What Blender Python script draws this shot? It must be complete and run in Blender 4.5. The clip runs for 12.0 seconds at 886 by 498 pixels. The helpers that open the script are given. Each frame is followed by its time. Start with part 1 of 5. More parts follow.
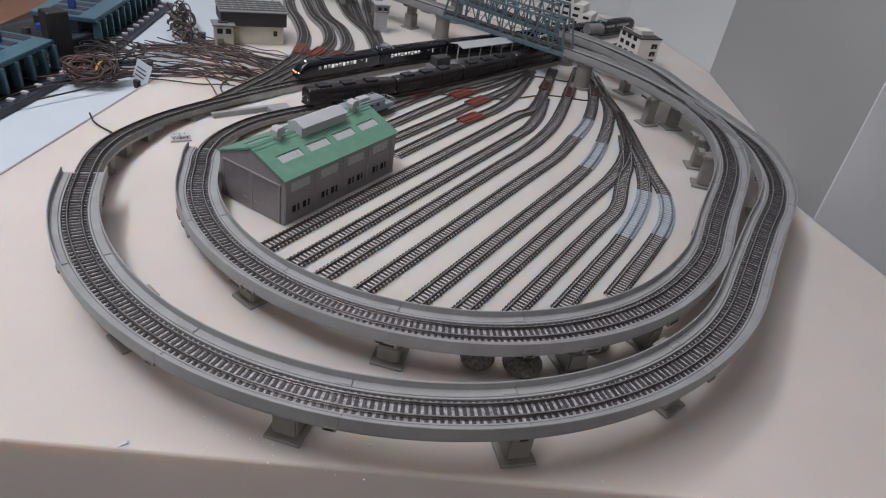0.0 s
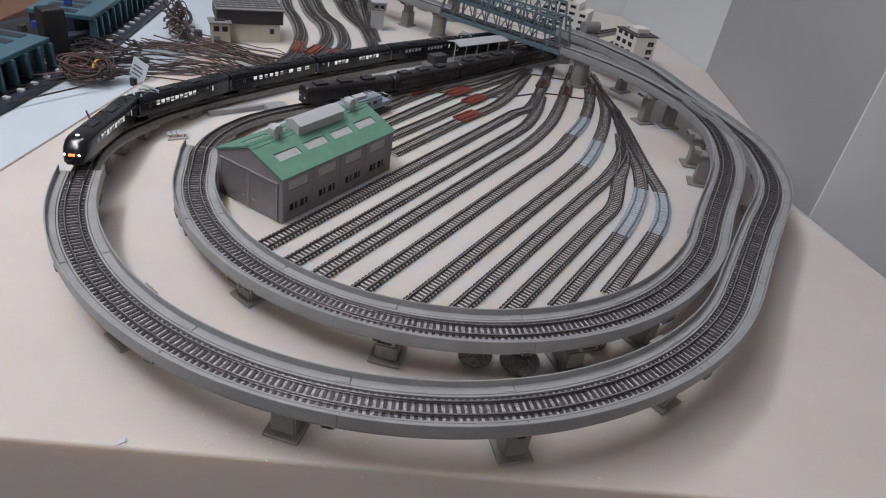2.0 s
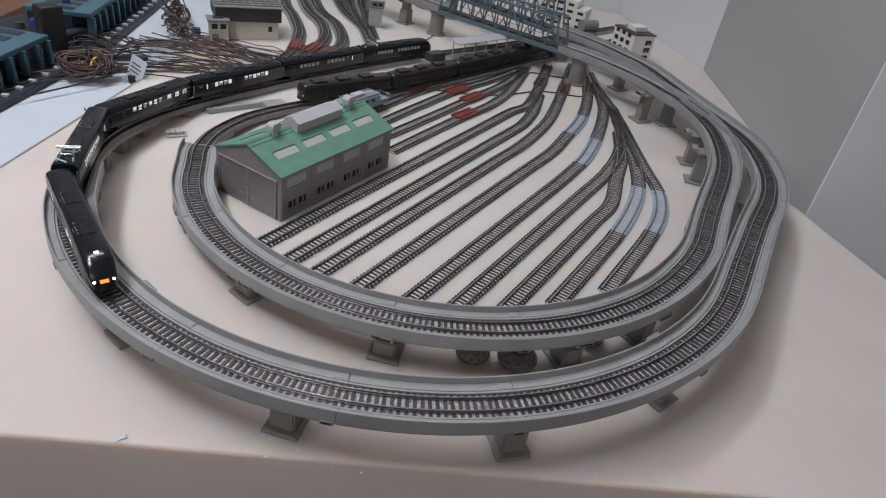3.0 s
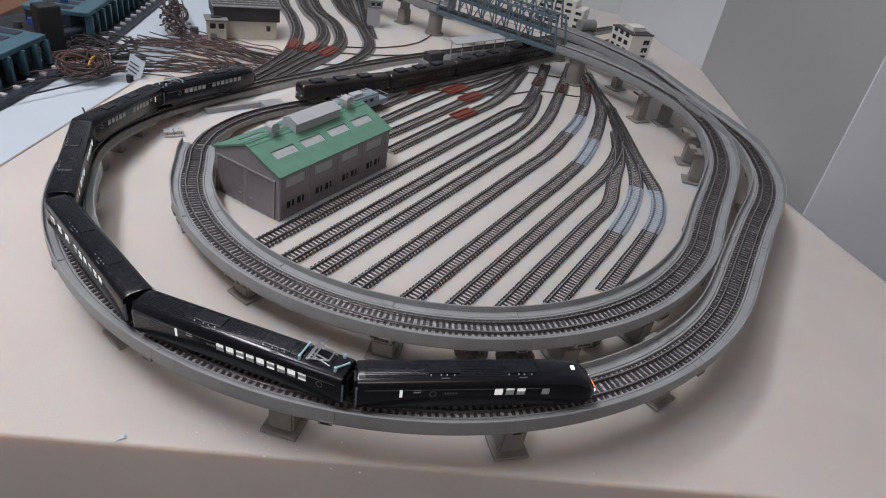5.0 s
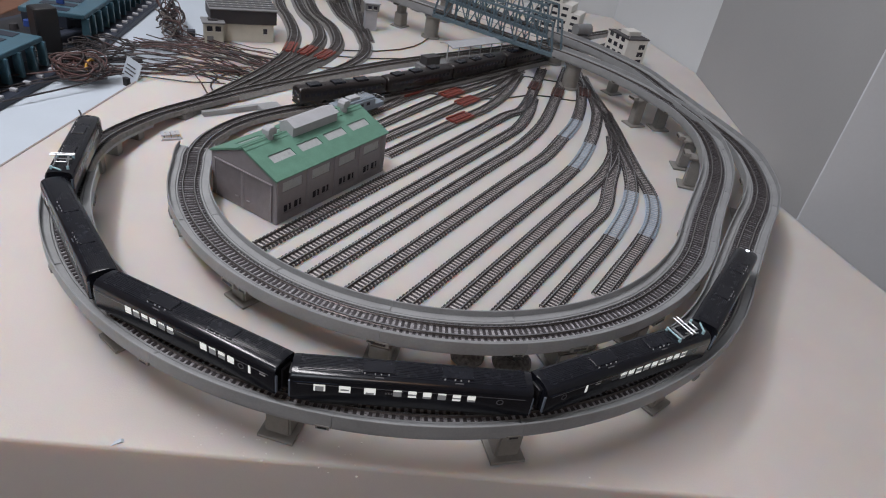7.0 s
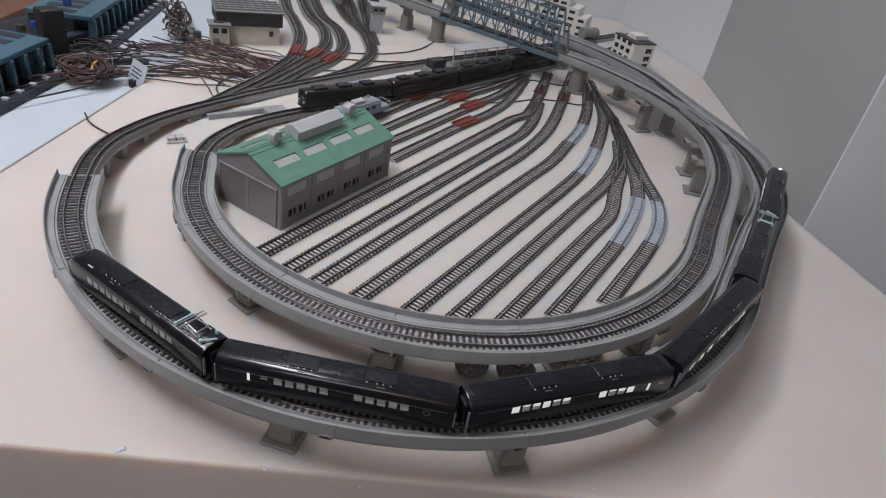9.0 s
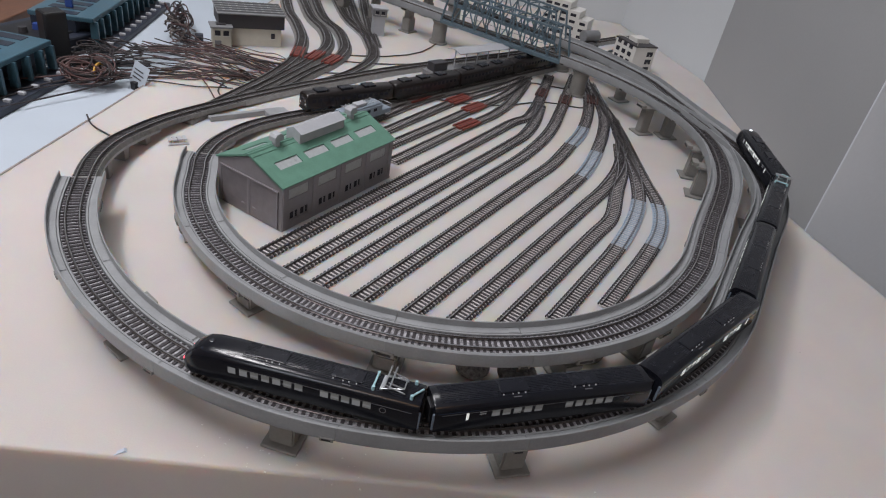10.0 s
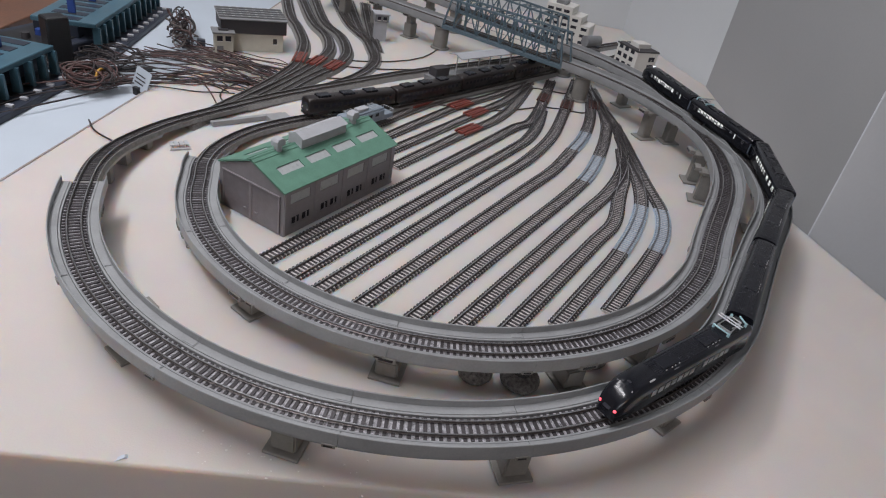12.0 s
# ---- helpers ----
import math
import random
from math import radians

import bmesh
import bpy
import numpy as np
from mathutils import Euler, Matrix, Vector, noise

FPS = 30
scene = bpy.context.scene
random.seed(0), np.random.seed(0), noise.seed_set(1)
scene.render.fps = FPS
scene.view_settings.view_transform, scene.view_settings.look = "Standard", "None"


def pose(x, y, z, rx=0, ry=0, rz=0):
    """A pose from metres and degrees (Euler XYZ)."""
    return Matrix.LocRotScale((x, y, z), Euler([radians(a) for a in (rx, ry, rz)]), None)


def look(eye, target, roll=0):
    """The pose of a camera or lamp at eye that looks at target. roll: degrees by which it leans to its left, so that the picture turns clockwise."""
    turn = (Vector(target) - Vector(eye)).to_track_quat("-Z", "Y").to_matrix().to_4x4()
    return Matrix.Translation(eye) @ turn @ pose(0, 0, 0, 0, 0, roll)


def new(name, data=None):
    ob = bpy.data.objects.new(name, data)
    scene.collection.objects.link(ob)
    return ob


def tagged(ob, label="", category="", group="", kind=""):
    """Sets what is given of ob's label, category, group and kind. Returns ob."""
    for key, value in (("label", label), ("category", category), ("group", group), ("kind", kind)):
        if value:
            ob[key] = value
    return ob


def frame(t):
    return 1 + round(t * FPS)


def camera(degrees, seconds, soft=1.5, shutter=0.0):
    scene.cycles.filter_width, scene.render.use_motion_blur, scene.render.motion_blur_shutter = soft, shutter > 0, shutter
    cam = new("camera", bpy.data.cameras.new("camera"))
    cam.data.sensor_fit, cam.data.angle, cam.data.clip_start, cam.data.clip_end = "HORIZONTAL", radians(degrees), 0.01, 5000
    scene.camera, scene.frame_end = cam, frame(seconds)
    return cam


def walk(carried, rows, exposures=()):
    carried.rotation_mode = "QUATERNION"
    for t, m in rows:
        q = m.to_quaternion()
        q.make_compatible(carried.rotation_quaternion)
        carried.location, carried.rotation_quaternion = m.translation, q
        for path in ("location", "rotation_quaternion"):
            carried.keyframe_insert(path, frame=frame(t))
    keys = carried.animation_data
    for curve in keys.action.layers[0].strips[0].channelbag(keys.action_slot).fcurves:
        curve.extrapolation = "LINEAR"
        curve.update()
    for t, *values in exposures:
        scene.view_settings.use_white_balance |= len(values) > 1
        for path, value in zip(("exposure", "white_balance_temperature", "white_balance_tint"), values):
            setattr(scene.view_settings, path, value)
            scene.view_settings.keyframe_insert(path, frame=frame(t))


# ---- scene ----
cam = camera(67.85, 12.0, soft=1.15)
walk(cam, [
    (0.0, pose(0.0000, -0.0000, 0.3279, 56.725, -8.126, 5.300)),
    (0.5, pose(-0.0007, -0.0005, 0.3285, 56.649, -8.201, 5.185)),
    (1.0, pose(-0.0008, -0.0003, 0.3274, 56.706, -8.154, 5.168)),
    (1.5, pose(-0.0009, -0.0010, 0.3288, 56.572, -8.238, 5.081)),
    (2.0, pose(-0.0008, -0.0011, 0.3290, 56.556, -8.260, 5.025)),
    (2.5, pose(-0.0008, -0.0019, 0.3301, 56.401, -8.280, 4.921)),
    (3.0, pose(-0.0010, -0.0032, 0.3301, 56.383, -8.386, 4.888)),
    (5.0, pose(-0.0014, -0.0038, 0.3315, 56.319, -8.505, 4.752)),
    (5.5, pose(-0.0013, -0.0039, 0.3318, 56.388, -8.574, 4.647)),
    (6.0, pose(-0.0021, -0.0043, 0.3332, 56.381, -8.713, 4.545)),
    (6.5, pose(-0.0020, -0.0047, 0.3339, 56.439, -8.798, 4.507)),
    (7.0, pose(-0.0029, -0.0045, 0.3339, 56.529, -8.865, 4.494)),
    (9.0, pose(-0.0045, 0.0003, 0.3366, 56.489, -9.043, 5.035)),
    (9.5, pose(-0.0046, 0.0003, 0.3362, 56.586, -9.055, 5.110)),
    (10.0, pose(-0.0049, 0.0004, 0.3368, 56.665, -9.134, 5.167)),
    (10.5, pose(-0.0053, 0.0008, 0.3371, 56.785, -9.128, 5.164)),
    (11.0, pose(-0.0055, 0.0009, 0.3370, 56.832, -9.130, 5.209)),
    (11.5, pose(-0.0061, 0.0016, 0.3357, 57.001, -9.150, 5.179)),
    (12.0, pose(-0.0057, 0.0017, 0.3354, 57.118, -9.079, 5.259)),
])

# ---- light ----
world = bpy.data.worlds.new("room_world")
scene.world = world
world.use_nodes = True
world.node_tree.nodes["Background"].inputs[0].default_value = (1.0, 0.74, 0.52, 1)
world.node_tree.nodes["Background"].inputs[1].default_value = 0.11
scene.view_settings.exposure = 0.0


def area(name, eye, target, sx, sy, power, colour):
    d = bpy.data.lights.new(name, "AREA")
    d.shape, d.size, d.size_y, d.energy, d.color = "RECTANGLE", sx, sy, power, colour
    ob = new(name, d)
    ob.matrix_world = look(eye, target)
    return ob


# Two ceiling tubes over the layout; behind the camera, an added warm fill and a window.
area("ceiling_tube_light", (-0.75, 1.05, 1.9), (-0.30, 0.74, 0), 1.2, 0.25, 5.5, (0.985, 0.968, 1.0)).data.spread = radians(105)
area("ceiling_tube_light", (-0.85, 0.10, 1.9), (-0.30, 0.34, 0), 1.2, 0.25, 7.9, (0.985, 0.965, 1.0)).data.spread = radians(95)
# Fill with no seen source, added to warm and lift the shadows.
area("warm_fill_light", (0.15, -1.7, 1.5), (0.05, 0.6, 0.0), 0.9, 0.9, 3.6, (1.0, 0.54, 0.24))
area("window_daylight", (-0.6, -2.2, 1.3), (0.15, 0.9, 0.1), 1.4, 1.3, 20.0, (0.82, 0.90, 1.0))



# ---- materials ----
def mat(name, colour, rough=0.6, metal=0.0, vary=0.15, scale=60.0, bump=0.15, grain=600.0, spec=0.5, random_tint=0.0, island=0.0):
    """A surface with stains at one scale and grain with relief at a finer one."""
    m = bpy.data.materials.new(name)
    m.use_nodes = True
    nt = m.node_tree
    n, l = nt.nodes, nt.links
    b = n["Principled BSDF"]
    b.inputs["Roughness"].default_value = rough
    b.inputs["Metallic"].default_value = metal
    b.inputs["Specular IOR Level"].default_value = spec
    tc = n.new("ShaderNodeTexCoord")
    big = n.new("ShaderNodeTexNoise")
    big.inputs["Scale"].default_value, big.inputs["Detail"].default_value = scale, 4
    fine = n.new("ShaderNodeTexNoise")
    fine.inputs["Scale"].default_value, fine.inputs["Detail"].default_value = grain, 3
    l.new(tc.outputs["Object"], big.inputs["Vector"])
    l.new(tc.outputs["Object"], fine.inputs["Vector"])
    ramp = n.new("ShaderNodeValToRGB")
    ramp.color_ramp.elements[0].position, ramp.color_ramp.elements[1].position = 0.3, 0.7
    ramp.color_ramp.elements[0].color = (*[c * (1 - vary) for c in colour], 1)
    ramp.color_ramp.elements[1].color = (*[min(1, c * (1 + vary)) for c in colour], 1)
    mix = n.new("ShaderNodeMath")
    mix.operation = "MULTIPLY_ADD"
    mix.inputs[1].default_value = 0.35
    l.new(fine.outputs["Fac"], mix.inputs[0])
    half = n.new("ShaderNodeMath")
    half.operation = "MULTIPLY"
    half.inputs[1].default_value = 0.65
    l.new(big.outputs["Fac"], half.inputs[0])
    l.new(half.outputs[0], mix.inputs[2])
    l.new(mix.outputs[0], ramp.inputs["Fac"])
    out = ramp.outputs["Color"]
    if random_tint or island:
        src = n.new("ShaderNodeObjectInfo" if random_tint else "ShaderNodeNewGeometry")
        hsv = n.new("ShaderNodeHueSaturation")
        mr = n.new("ShaderNodeMapRange")
        amount = random_tint or island
        mr.inputs["To Min"].default_value, mr.inputs["To Max"].default_value = 1 - amount, 1 + amount
        l.new(src.outputs["Random" if random_tint else "Random Per Island"], mr.inputs["Value"])
        l.new(mr.outputs["Result"], hsv.inputs["Value"])
        l.new(out, hsv.inputs["Color"])
        out = hsv.outputs["Color"]
    l.new(out, b.inputs["Base Color"])
    if bump:
        bp = n.new("ShaderNodeBump")
        bp.inputs["Strength"].default_value, bp.inputs["Distance"].default_value = bump, 0.0006
        l.new(fine.outputs["Fac"], bp.inputs["Height"])
        l.new(bp.outputs["Normal"], b.inputs["Normal"])
    rr = n.new("ShaderNodeMapRange")
    rr.inputs["To Min"].default_value, rr.inputs["To Max"].default_value = max(0, rough - 0.08), min(1, rough + 0.08)
    l.new(big.outputs["Fac"], rr.inputs["Value"])
    l.new(rr.outputs["Result"], b.inputs["Roughness"])
    return m


def glow(name, colour, strength):
    m = bpy.data.materials.new(name)
    m.use_nodes = True
    b = m.node_tree.nodes["Principled BSDF"]
    b.inputs["Base Color"].default_value = (*colour, 1)
    b.inputs["Emission Color"].default_value = (*colour, 1)
    b.inputs["Emission Strength"].default_value = strength
    return m


def foam():
    """Foam board: light enters it a little way and comes out warmer."""
    m = mat("cream_foam_board", (0.54, 0.502, 0.485), 0.75, vary=0.05, scale=14, bump=0.25, grain=900)
    b = m.node_tree.nodes["Principled BSDF"]
    b.inputs["Subsurface Weight"].default_value = 0.8
    b.inputs["Subsurface Radius"].default_value = (1.0, 0.55, 0.30)
    b.inputs["Subsurface Scale"].default_value = 0.026
    return m


FOAM = foam()
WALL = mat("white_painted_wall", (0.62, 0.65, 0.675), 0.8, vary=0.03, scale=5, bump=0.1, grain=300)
# Brighter copy of the wall white, so the return wall looks lit.
LITWALL = mat("lit_wall_white", (0.72, 0.76, 0.81), 0.75, vary=0.03, scale=5, bump=0.1, grain=300)
# Darker copy of the wall colour; the pillar's shade is in the paint.
SHADEWALL = mat("shaded_wall_grey", (0.37, 0.375, 0.382), 0.8, vary=0.04, scale=6, bump=0.1, grain=300)
FLOORM = mat("dark_floor", (0.12, 0.11, 0.11), 0.6)
CONC = mat("viaduct_grey_plastic", (0.278, 0.287, 0.297), 0.45, vary=0.14, scale=55, bump=0.12)
PIERM = mat("pier_grey_plastic", (0.22, 0.212, 0.20), 0.5, vary=0.14, scale=70, bump=0.12)
TIE = mat("dark_sleeper_plastic", (0.046, 0.041, 0.045), 0.42, vary=0.25, scale=400, bump=0.2, random_tint=0.35)
TIES = mat("dark_sleeper_plastic_far", (0.062, 0.056, 0.056), 0.5, vary=0.25, scale=400, bump=0.2, island=0.3)
BLUETIE = mat("pale_blue_sleeper_plastic", (0.30, 0.37, 0.45), 0.5, vary=0.15, scale=400, bump=0.2, random_tint=0.12)
BLUEBED = mat("pale_blue_track_base", (0.42, 0.50, 0.60), 0.6, vary=0.1, scale=300, bump=0.2)
BED = mat("speckled_ballast", (0.33, 0.325, 0.35), 0.5, vary=1.0, scale=420, bump=1.0, grain=1300)
YARDBED = mat("yard_track_base", (0.50, 0.475, 0.47), 0.7, vary=0.3, scale=300, bump=0.4, grain=900)
ROADBED = mat("grey_roadbed_plastic", (0.22, 0.215, 0.21), 0.65, vary=0.3, scale=260, bump=0.5, grain=900)
RAIL = mat("weathered_rail_steel", (0.13, 0.115, 0.11), 0.38, metal=0.7, vary=0.35, scale=160, bump=0.05)
RAILHEAD = mat("polished_rail_head", (0.62, 0.61, 0.62), 0.20, metal=0.95, vary=0.3, scale=160, bump=0.05)
HOUSE = mat("shed_grey_plastic", (0.235, 0.22, 0.235), 0.45, vary=0.1, scale=120)
DOORM = mat("shed_door_grey_plastic", (0.185, 0.170, 0.182), 0.45, vary=0.12, scale=120)
ROOF = mat("green_roof_plastic", (0.115, 0.245, 0.185), 0.40, vary=0.16, scale=70)
VENT = mat("pale_grey_vent_plastic", (0.42, 0.43, 0.46), 0.4, vary=0.08, scale=90)
FROST = mat("frosted_pane", (0.38, 0.40, 0.41), 0.3, vary=0.10, scale=200, bump=0.05)
PANE = mat("dark_pane", (0.035, 0.035, 0.045), 0.12, vary=0.1, scale=200, bump=0.0)
TRAIN = mat("black_train_paint", (0.0085, 0.0092, 0.0135), 0.2, vary=0.2, scale=200, bump=0.02)
TROOF = mat("black_train_roof", (0.0085, 0.0095, 0.0150), 0.26, vary=0.2, scale=200, bump=0.03)
UNDER = mat("black_underframe", (0.010, 0.010, 0.010), 0.5, vary=0.3, scale=400, bump=0.2)
BROWNT = mat("dark_brown_train_paint", (0.018, 0.014, 0.014), 0.3, vary=0.2, scale=200, bump=0.03)
LOCO = mat("pale_blue_loco_paint", (0.25, 0.30, 0.36), 0.35, vary=0.15, scale=250, bump=0.05)
STEELB = mat("blue_steel_plastic", (0.105, 0.155, 0.190), 0.45, vary=0.15, scale=120, bump=0.1)
PANT = mat("pantograph_metal", (0.48, 0.50, 0.52), 0.35, metal=0.7, vary=0.15, scale=400, bump=0.0)
INSUL = mat("pale_cyan_insulator", (0.40, 0.62, 0.68), 0.4, vary=0.1, scale=400, bump=0.0)
GANGWAY = mat("blue_grey_gangway", (0.15, 0.18, 0.23), 0.5, vary=0.1, scale=400, bump=0.0)
MARK = mat("white_marking", (0.55, 0.55, 0.56), 0.5, vary=0.05, scale=400, bump=0.0)
DIMMARK = mat("grey_marking", (0.12, 0.12, 0.13), 0.5, vary=0.05, scale=400, bump=0.0)
DULLRED = mat("dull_red_brown_plastic", (0.085, 0.034, 0.030), 0.55, vary=0.25, scale=300, bump=0.2)
RED = mat("red_brown_plastic", (0.20, 0.040, 0.028), 0.5, vary=0.25, scale=300, bump=0.2)
PAPER = mat("white_paper", (0.48, 0.54, 0.61), 0.7, vary=0.04, scale=20, bump=0.1)
CREAM = mat("cream_model_wall", (0.55, 0.53, 0.46), 0.6, vary=0.08, scale=80)
SLATE = mat("dark_slate_plastic", (0.045, 0.043, 0.048), 0.5, vary=0.15, scale=80)
GREYROOF = mat("grey_model_roof", (0.20, 0.205, 0.215), 0.5, vary=0.15, scale=80)
WHITEB = mat("white_model_wall", (0.68, 0.67, 0.64), 0.6, vary=0.06, scale=60)
TEAL = mat("teal_plastic", (0.055, 0.125, 0.170), 0.35, vary=0.25, scale=40, bump=0.05)
NAVY = mat("dark_navy_plastic", (0.022, 0.028, 0.045), 0.45, vary=0.2, scale=60, bump=0.1)
BLUE = mat("bright_blue_plastic", (0.03, 0.07, 0.28), 0.4, vary=0.1, scale=60)
BLACKP = mat("black_plastic", (0.012, 0.012, 0.014), 0.45, vary=0.2, scale=60, bump=0.1)
WOOD = mat("brown_wood", (0.16, 0.075, 0.045), 0.5, vary=0.3, scale=25, bump=0.2, grain=300)
WIREB = mat("brown_cable", (0.085, 0.042, 0.040), 0.5, vary=0.35, scale=60, bump=0.1)
WIRED = mat("dark_cable", (0.028, 0.022, 0.024), 0.5, vary=0.25, scale=60, bump=0.1)
WIREG = mat("grey_cable", (0.14, 0.12, 0.11), 0.5, vary=0.25, scale=60, bump=0.1)
YELLOW = mat("yellow_tie", (0.55, 0.30, 0.05), 0.5, vary=0.1, scale=100)
STONE = mat("speckled_stone_plastic", (0.15, 0.145, 0.145), 0.7, vary=0.7, scale=380, bump=1.0, grain=900)
LIT = glow("lit_window", (0.85, 0.87, 0.84), 0.55)
HALFLIT = glow("half_lit_window", (0.20, 0.205, 0.20), 0.10)
DIMLIT = glow("dim_window", (0.26, 0.27, 0.28), 0.20)
HEADL = glow("headlight", (0.85, 0.90, 1.0), 3.0)
ORANGE = glow("orange_display", (1.0, 0.16, 0.03), 2.2)
TAILL = glow("tail_light", (1.0, 0.10, 0.14), 1.6)
GAPSHADE = mat("grey_brown_gap_shade", (0.30, 0.265, 0.25), 0.8, vary=0.2, scale=60, bump=0.2)
RIBSHEEN = mat("dark_blue_rib_sheen", (0.022, 0.032, 0.055), 0.22, vary=0.1, scale=300, bump=0.0)
# Warm tone for walls out of view, chosen to tint the bounced light.
BOUNCEWALL = mat("warm_bounce_wall", (0.72, 0.57, 0.42), 0.8, vary=0.03, scale=5, bump=0.1, grain=300)


# ---- building helpers ----
def thing(name, m, label, category, group="", kind=""):
    ob = new(name)
    ob.matrix_world = m
    return tagged(ob, label, category, group, kind)


def link(name, me, material, parent=None, label="", m=None):
    ob = new(name, me)
    if material and not me.materials:
        me.materials.append(material)
    if parent:
        ob.parent = parent
    if m is not None:
        ob.matrix_basis = m
    if label:
        ob["label"] = label
    return ob


def mesh_of(bm, name, smooth=False):
    me = bpy.data.meshes.new(name)
    bmesh.ops.recalc_face_normals(bm, faces=bm.faces)
    bm.to_mesh(me)
    bm.free()
    if smooth:
        me.polygons.foreach_set("use_smooth", [True] * len(me.polygons))
        me.set_sharp_from_angle(angle=radians(40))
    return me


def part(name, bm, material, parent, label="", m=None, smooth=False):
    return link(name, mesh_of(bm, name, smooth), material, parent, label, m)


def box(bm, x0, x1, y0, y1, z0, z1, bevel=0.0, m=None):
    r = bmesh.ops.create_cube(bm, size=1.0)
    vs = r["verts"]
    for v in vs:
        v.co = Vector(((x0 + x1) / 2 + v.co.x * (x1 - x0), (y0 + y1) / 2 + v.co.y * (y1 - y0), (z0 + z1) / 2 + v.co.z * (z1 - z0)))
    if bevel:
        es = list({e for v in vs for e in v.link_edges})
        r = bmesh.ops.bevel(bm, geom=es, offset=bevel, segments=2, affect="EDGES", profile=0.5)
        vs = list({v for f in r["faces"] for v in f.verts} | {v for v in vs if v.is_valid})
    if m is not None:
        bmesh.ops.transform(bm, matrix=m, verts=vs)
    return bm


def cyl(bm, r0, r1, z0, z1, seg=16, m=None):
    r = bmesh.ops.create_cone(bm, cap_ends=True, segments=seg, radius1=r0, radius2=r1, depth=z1 - z0)
    k = Matrix.Translation((0, 0, (z0 + z1) / 2))
    bmesh.ops.transform(bm, matrix=(m @ k) if m is not None else k, verts=r["verts"])
    return bm


def rod(bm, a, b, r, seg=6):
    a, b = Vector(a), Vector(b)
    q = (b - a).to_track_quat("Z", "Y").to_matrix().to_4x4()
    return cyl(bm, r, r, 0, (b - a).length, seg, Matrix.Translation(a) @ q)


def bar(bm, a, b, w, h):
    a, b = Vector(a), Vector(b)
    q = (b - a).to_track_quat("X", "Z").to_matrix().to_4x4()
    return box(bm, 0, (b - a).length, -w / 2, w / 2, -h / 2, h / 2, 0, Matrix.Translation(a) @ q)


def prism(bm, pts, y0, y1, m=None):
    """A polygon in x and z drawn out along y."""
    a = [bm.verts.new((x, y0, z)) for x, z in pts]
    b = [bm.verts.new((x, y1, z)) for x, z in pts]
    n = len(pts)
    bm.faces.new(a)
    bm.faces.new(b[::-1])
    for i in range(n):
        bm.faces.new((a[i], b[i], b[(i + 1) % n], a[(i + 1) % n]))
    if m is not None:
        bmesh.ops.transform(bm, matrix=m, verts=a + b)
    return bm


class Line:
    """A smooth line through control points, measured along its length."""

    def __init__(self, ctrl, step=0.004):
        c = [Vector(p) for p in ctrl]
        c = [c[0] * 2 - c[1]] + c + [c[-1] * 2 - c[-2]]
        pts = []
        for i in range(1, len(c) - 2):
            n = max(2, int((c[i + 1] - c[i]).length / step))
            for k in range(n):
                u = k / n
                a, b, d, e = c[i - 1], c[i], c[i + 1], c[i + 2]
                pts.append(0.5 * (2 * b + (d - a) * u + (2 * a - 5 * b + 4 * d - e) * u * u + (3 * b - 3 * d + e - a) * u ** 3))
        pts.append(c[-2])
        for _ in range(12):
            pts = [pts[0]] + [(pts[i - 1] + 2 * pts[i] + pts[i + 1]) / 4 for i in range(1, len(pts) - 1)] + [pts[-1]]
        self.p = np.array([tuple(q) for q in pts])
        self.s = np.concatenate([[0], np.cumsum(np.linalg.norm(np.diff(self.p, axis=0), axis=1))])
        self.length = float(self.s[-1])

    def at(self, s):
        return Vector([float(np.interp(s, self.s, self.p[:, k])) for k in range(3)])

    def way(self, s):
        a, b = max(0, s - 0.003), min(self.length, s + 0.003)
        return (self.at(b) - self.at(a)).normalized()

    def near(self, x, y):
        return float(self.s[np.argmin((self.p[:, 0] - x) ** 2 + (self.p[:, 1] - y) ** 2)])

    def place(self, s, dz=0.0):
        """The pose at s: x along the line, y to its left, z up."""
        w = self.way(s)
        left = Vector((-w.y, w.x, 0)).normalized()
        up = w.cross(left)
        m = Matrix((w, left, up)).transposed().to_4x4()
        m.translation = self.at(s) + Vector((0, 0, dz))
        return m


def sweep(bm, line, s0, s1, profile, step=0.006):
    """Draws a closed profile of (left, up) along a line."""
    n = max(1, int(round((s1 - s0) / step)))
    rings = []
    for i in range(n + 1):
        m = line.place(s0 + (s1 - s0) * i / n)
        rings.append([bm.verts.new(m @ Vector((0, u, v))) for u, v in profile])
    k = len(profile)
    for a, b in zip(rings, rings[1:]):
        for j in range(k):
            bm.faces.new((a[j], a[(j + 1) % k], b[(j + 1) % k], b[j]))
    bm.faces.new(rings[0][::-1])
    bm.faces.new(rings[-1])
    return bm


# ---- lines of the layout ----
# The outer line: from the station round the front to the bridge at the back.
CX, CY, RO = -0.0288, 0.5591, 0.2939
outer_pts = [(0.2936, 1.4482, 0.0080), (0.0540, 1.1720, 0.0080), (-0.0387, 1.0730, 0.0080), (-0.1186, 0.9847, 0.0080), (-0.1859, 0.8972, 0.0085), (-0.2325, 0.8343, 0.0090), (-0.2626, 0.7873, 0.0098), (-0.2888, 0.7411, 0.0112), (-0.3109, 0.6950, 0.0135), (-0.3255, 0.6528, 0.0165), (-0.3328, 0.6075, 0.0205), (-0.3342, 0.5681, 0.0245), (-0.3269, 0.5213, 0.0290)]
for k in range(14):
    a = -162 + k * 10.2
    outer_pts.append((CX + RO * math.cos(radians(a)), CY + RO * math.sin(radians(a)), 0.0425 + 0.0073 * radians(a + 90)))
